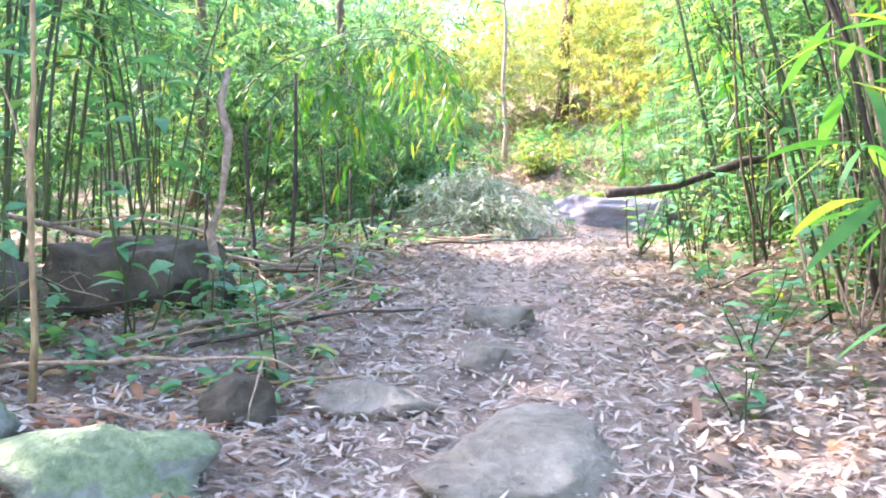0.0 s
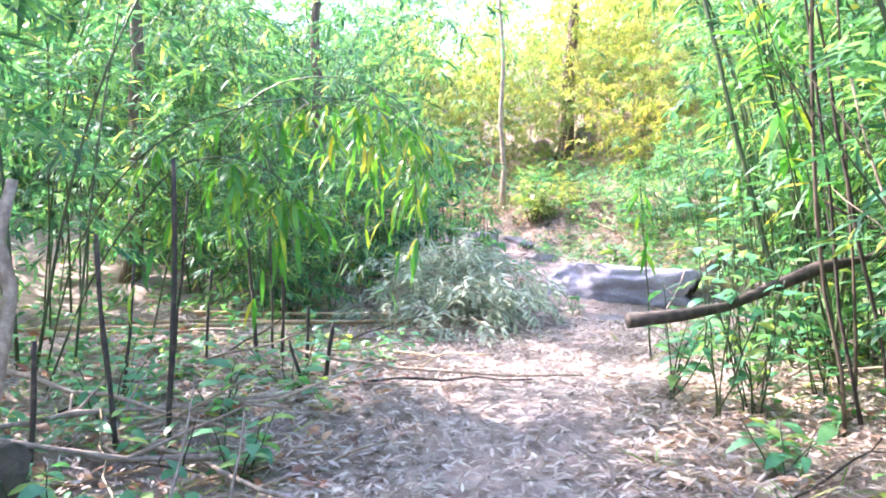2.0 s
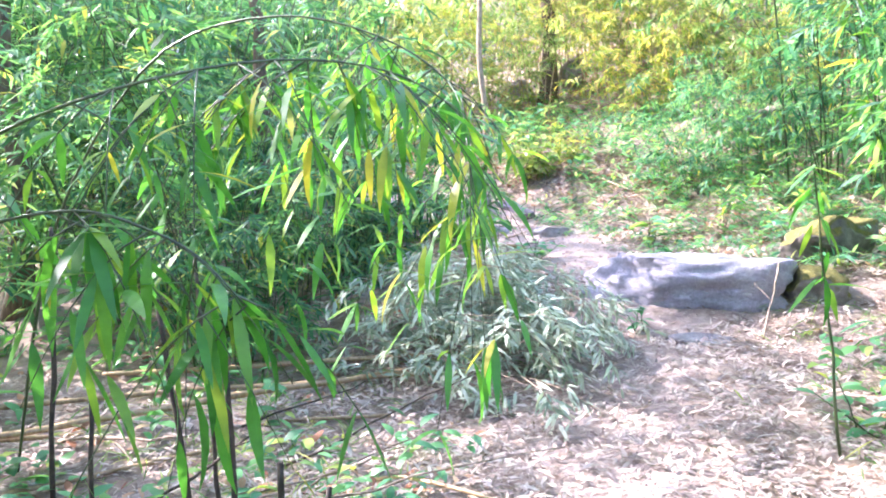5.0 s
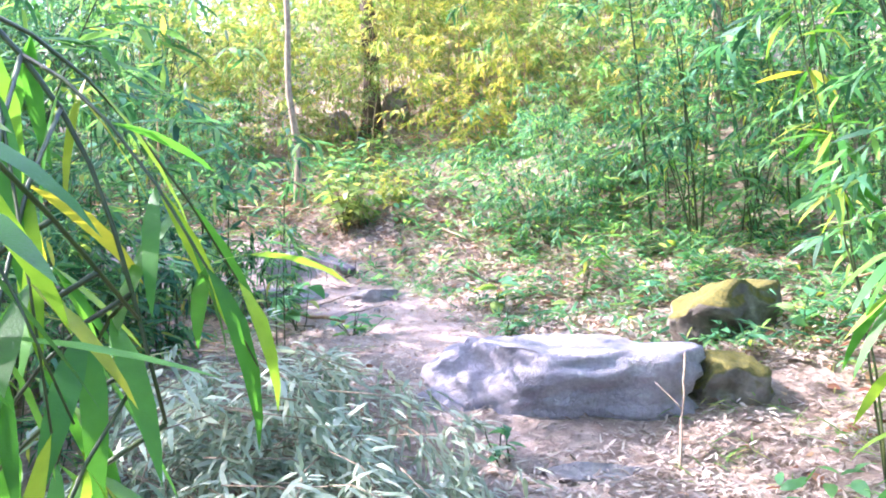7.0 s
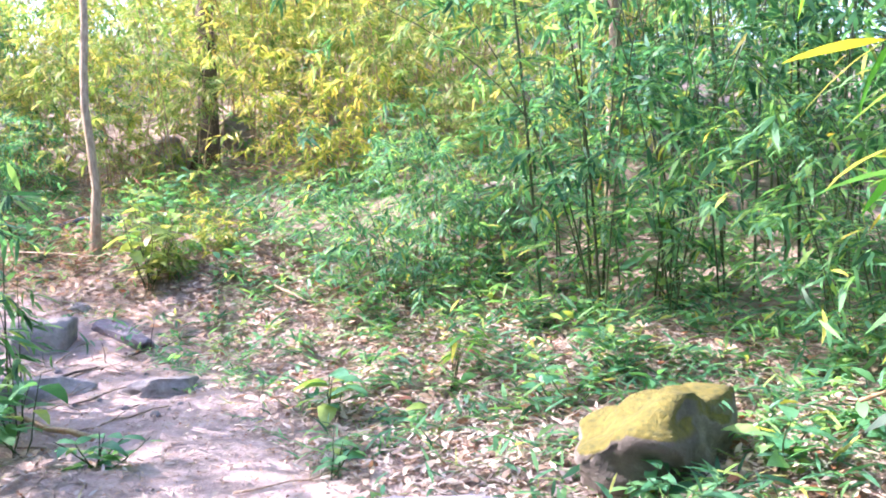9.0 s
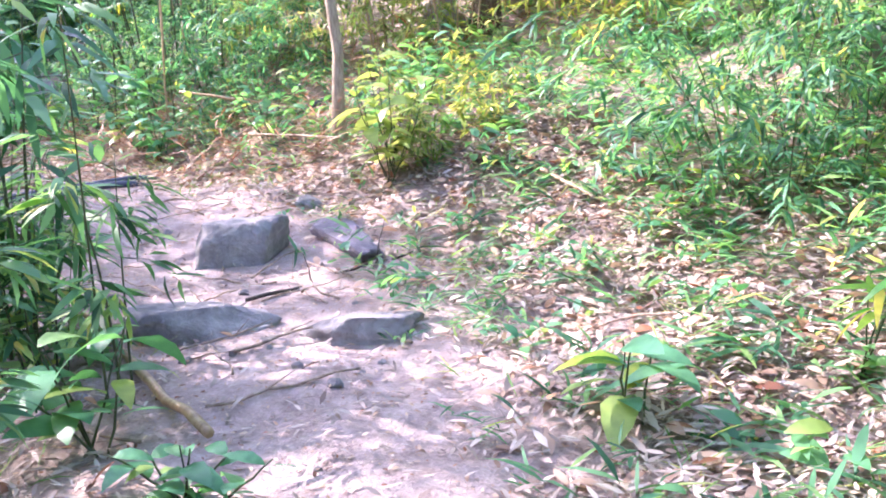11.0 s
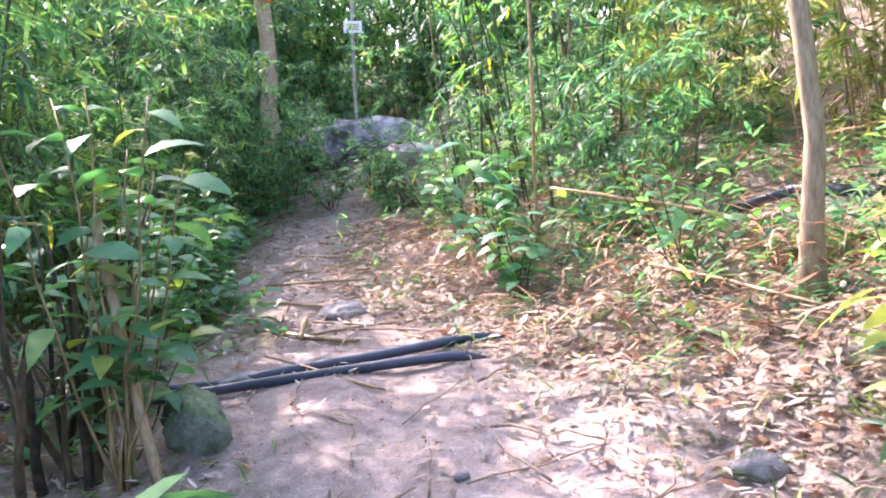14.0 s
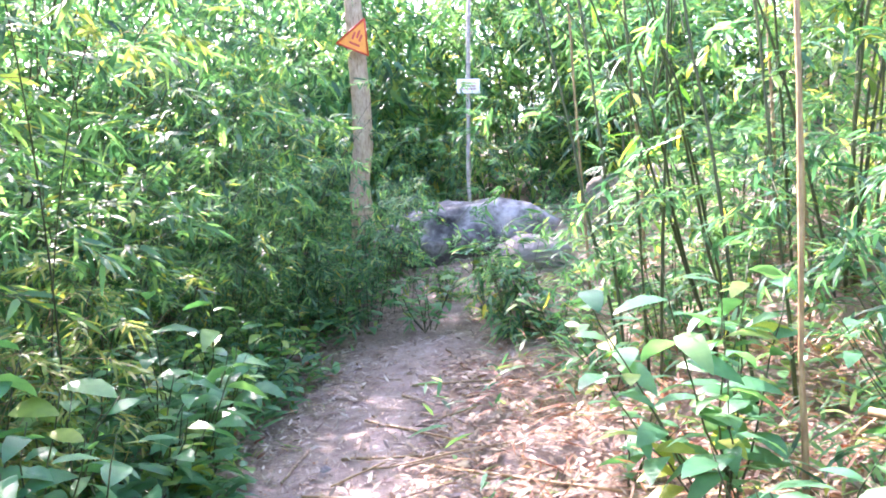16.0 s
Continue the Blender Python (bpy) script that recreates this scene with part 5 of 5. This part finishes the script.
def cover(name, label, mat, count, seed, keep, x0, x1, y0, y1, per, height, leaf, narrow, profile, category):
    """Low tufts: leaves that rise from shared feet."""
    x, y, rng = scatter(count, seed, x0, x1, y0, y1, keep)
    n = len(x)
    x, y = np.repeat(x, per), np.repeat(y, per)
    m = len(x)
    z = rng.uniform(0, 1, m) * height * np.repeat(rng.uniform(0.3, 1.0, n), per)
    p = np.stack([x + rng.normal(0, 0.04, m), y + rng.normal(0, 0.04, m), ground_z(x, y) + z], 1)
    a = rng.uniform(0, 6.28, m)
    d = np.stack([np.cos(a), np.sin(a), rng.uniform(-0.1, 0.9, m)], 1)
    up = np.stack([rng.normal(0, 0.3, m), rng.normal(0, 0.3, m), np.ones(m)], 1)
    ln = leaf * rng.uniform(0.6, 1.3, m)
    v, t = blades(p, d, up, ln, ln * narrow * rng.uniform(0.8, 1.2, m), rng.uniform(0.05, 0.5, m), profile)
    tagged(new(name, mesh_arrays(name, v, t, mat)), label, category, kind="stuff")


def off_way(lo, hi):
    return lambda x, y: np.clip((np.abs(x - way_x(y)) - lo) / (hi - lo), 0, 1)


cover("undergrowth", "low broad-leaved herbs covering the forest floor", M_BROAD, 1300, 211, lambda x, y: off_way(1.3, 3.0)(x, y) * np.where((x > way_x(y)) & (y > 16), 0.35, 1.0), -6, 6, 3, 30, 9, 0.30, 0.11, 0.42, OVATE, "undergrowth")
cover("undergrowth", "dense herbs on the slope beside the trail", M_BROAD, 210, 212, lambda x, y: np.clip((x - way_x(y) - 1.7) / 1.4, 0.03, 1), 0.6, 6.5, 11.8, 20, 9, 0.30, 0.13, 0.36, OVATE, "undergrowth")
cover("bamboo_seedlings", "low bamboo seedlings covering the slope", M_BAMBOO, 1000, 213, lambda x, y: np.clip((x - way_x(y) - 1.6) / 1.3, 0.02, 1), 0.5, 6.5, 11.8, 22, 14, 0.36, 0.155, 0.12, NARROW, "undergrowth")
cover("bamboo_seedlings", "low bamboo shoots beside the far trail", M_BAMBOO, 1700, 214, lambda x, y: np.where((x - way_x(y) > 0) & (y < 22.5), 0.04, off_way(0.6, 1.4)(x, y) * np.where(y < 21.0, 0.15, 1.0)), -6, 5, 19.5, 32, 14, 0.55, 0.19, 0.14, NARROW, "undergrowth")
cover("grass", "thin green grass tufts beside the trail", M_GRASS, 1800, 215, off_way(0.5, 1.5), -3, 3.5, 4, 24, 7, 0.05, 0.16, 0.05, NARROW, "grass")


cover("bamboo_seedlings", "low blue-green bamboo seedlings in the litter", M_BAMBOO, 230, 226, lambda x, y: np.clip((x - way_x(y) - 0.5) / 1.2, 0.05, 1), 0.4, 4.0, 11.9, 17.5, 11, 0.16, 0.17, 0.13, NARROW, "undergrowth")


cover("undergrowth", "small green herbs among the cut saplings", M_BROAD, 150, 227, lambda x, y: np.clip((way_x(y) - x - 0.6) / 0.6, 0, 1), -2.8, -0.5, 3.6, 9.0, 7, 0.22, 0.10, 0.42, OVATE, "undergrowth")
cover("undergrowth", "dark green herbs under the trailside tangle", M_BROAD, 130, 228, lambda x, y: np.clip((x - way_x(y) - 0.9) / 0.7, 0, 1), 0.8, 3.0, 4.8, 10.5, 8, 0.30, 0.11, 0.42, OVATE, "undergrowth")


cover("undergrowth", "sunlit yellow-green seedlings behind the slim tree", M_SUNNY, 420, 232, lambda x, y: ((x > 0.2) & (x < 7)).astype(float), 2.5, 11.5, 19.4, 24.5, 12, 0.65, 0.16, 0.14, NARROW, "undergrowth")
cover("undergrowth", "leafy herbs on the slope behind the slim tree", M_BROAD, 260, 233, lambda x, y: ((x > 0.2) & (x < 7)).astype(float), 2.5, 11.5, 19.4, 24.0, 9, 0.5, 0.14, 0.40, OVATE, "undergrowth")
cover("dry_undergrowth", "dry reddish stalks round the dark trunk", M_BROWN, 160, 234, lambda x, y: ((x > -0.4) & (x < 4)).astype(float), 2.5, 8.5, 19.6, 23.0, 8, 0.6, 0.26, 0.05, NARROW, "undergrowth")


# ---- the far bamboo that closes the forest all round ----
def far_thicket(name, label, mat, count, seed, inside, x0, x1, y0, y1, top, leaf):
    rng = np.random.RandomState(seed)
    x, y = rng.uniform(x0, x1, count * 3), rng.uniform(y0, y1, count * 3)
    ok = inside(x, y)
    x, y = x[ok][:count], y[ok][:count]
    n = len(x)
    # foliage gathers in plumes of uneven height
    plume = 0.55 + 0.25 * np.sin(1.1 * x + 0.6 * y) + 0.2 * np.sin(2.3 * y - 1.7 * x + 2)
    z = rng.uniform(0, 1, n) * top * np.clip(plume, 0.25, 1)
    per = 8
    a = rng.uniform(0, 6.28, n * per)
    m = n * per
    c = np.repeat(np.stack([x, y, ground_z(x, y) + z], 1), per, 0) + rng.normal(0, 0.16, (m, 3))
    d = np.stack([np.cos(a), np.sin(a), rng.uniform(-1.2, 0.3, m)], 1)
    up = np.stack([rng.normal(0, 0.4, m), rng.normal(0, 0.4, m), np.ones(m)], 1)
    ln = leaf * rng.uniform(0.6, 1.3, m)
    v, t = blades(c, d, up, ln, ln * rng.uniform(0.15, 0.22, m), rng.uniform(0.05, 0.4, m))
    tagged(new(name, mesh_arrays(name, v, t, mat)), label, "bamboo", kind="stuff")


def deep(lo):
    return lambda x, y: np.abs(x - way_x(np.clip(y, -6, 27))) + np.clip(y - 27, 0, 50) * 0.6 + np.clip(-4 - y, 0, 30) > lo


far_thicket("far_bamboo", "dense green bamboo foliage deep in the forest", M_BAMBOO, 9500, 221, lambda x, y: deep(6.5)(x, y) & ((x < 0.0) | (y < 20)) & ~((y > 20) & (y < 28) & (x > -10)), -16, 16, -10, 40, 10.5, 0.30)
# the far slope's sunlight is painted into these yellow-green leaves
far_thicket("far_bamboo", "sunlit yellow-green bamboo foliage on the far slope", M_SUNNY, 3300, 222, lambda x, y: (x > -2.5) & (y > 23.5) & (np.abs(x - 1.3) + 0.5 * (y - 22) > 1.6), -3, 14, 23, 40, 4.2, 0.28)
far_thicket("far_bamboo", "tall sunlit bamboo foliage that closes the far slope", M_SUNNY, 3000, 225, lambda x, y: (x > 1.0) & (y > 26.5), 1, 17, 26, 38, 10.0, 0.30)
far_thicket("far_bamboo", "dense bamboo foliage behind the signs", M_BAMBOO, 4000, 223, lambda x, y: y + 0.3 * x > 26.2, -20, -3, 28, 38, 9.0, 0.32)
cover("grass", "grass tufts and seedlings behind the stone ledge", M_BAMBOO, 80, 216, lambda x, y: np.ones_like(x), 0.45, 2.3, 12.3, 17.0, 9, 0.14, 0.15, 0.10, NARROW, "grass")
cover("undergrowth", "small herbs in the litter beside the sand", M_BROAD, 45, 217, lambda x, y: np.ones_like(x), 0.5, 2.4, 12.3, 17.5, 7, 0.16, 0.09, 0.42, OVATE, "undergrowth")
cover("dry_undergrowth", "dry reddish-brown stalks on the sunlit bank", M_BROWN, 140, 218, lambda x, y: np.ones_like(x), 0.9, 4.2, 18.6, 22.5, 8, 0.45, 0.24, 0.05, NARROW, "undergrowth")
cover("undergrowth", "leafy herbs along the shaded side of the trail", M_BROAD, 420, 219, lambda x, y: np.clip((way_x(y) - x - 0.55) / 0.5, 0, 1), -3.2, -0.4, 18.8, 26, 10, 0.45, 0.14, 0.40, OVATE, "undergrowth")
far_thicket("far_bamboo", "dense bamboo foliage on the shaded side", M_BAMBOO, 4600, 224, lambda x, y: np.ones_like(x) > 0, -16, -9.8, 15, 30, 9.5, 0.36)
broad_plant("leafy shrub where the trail fades out", -6.0, 23.6, 0.6, 7, 8, 0.15, 67, 0.4)
broad_plant("leafy shrub before the big boulder", -6.6, 25.2, 0.5, 7, 8, 0.14, 68, 0.4)
broad_plant("leafy shrub before the big boulder", -7.6, 25.4, 0.5, 7, 8, 0.14, 69, 0.4)
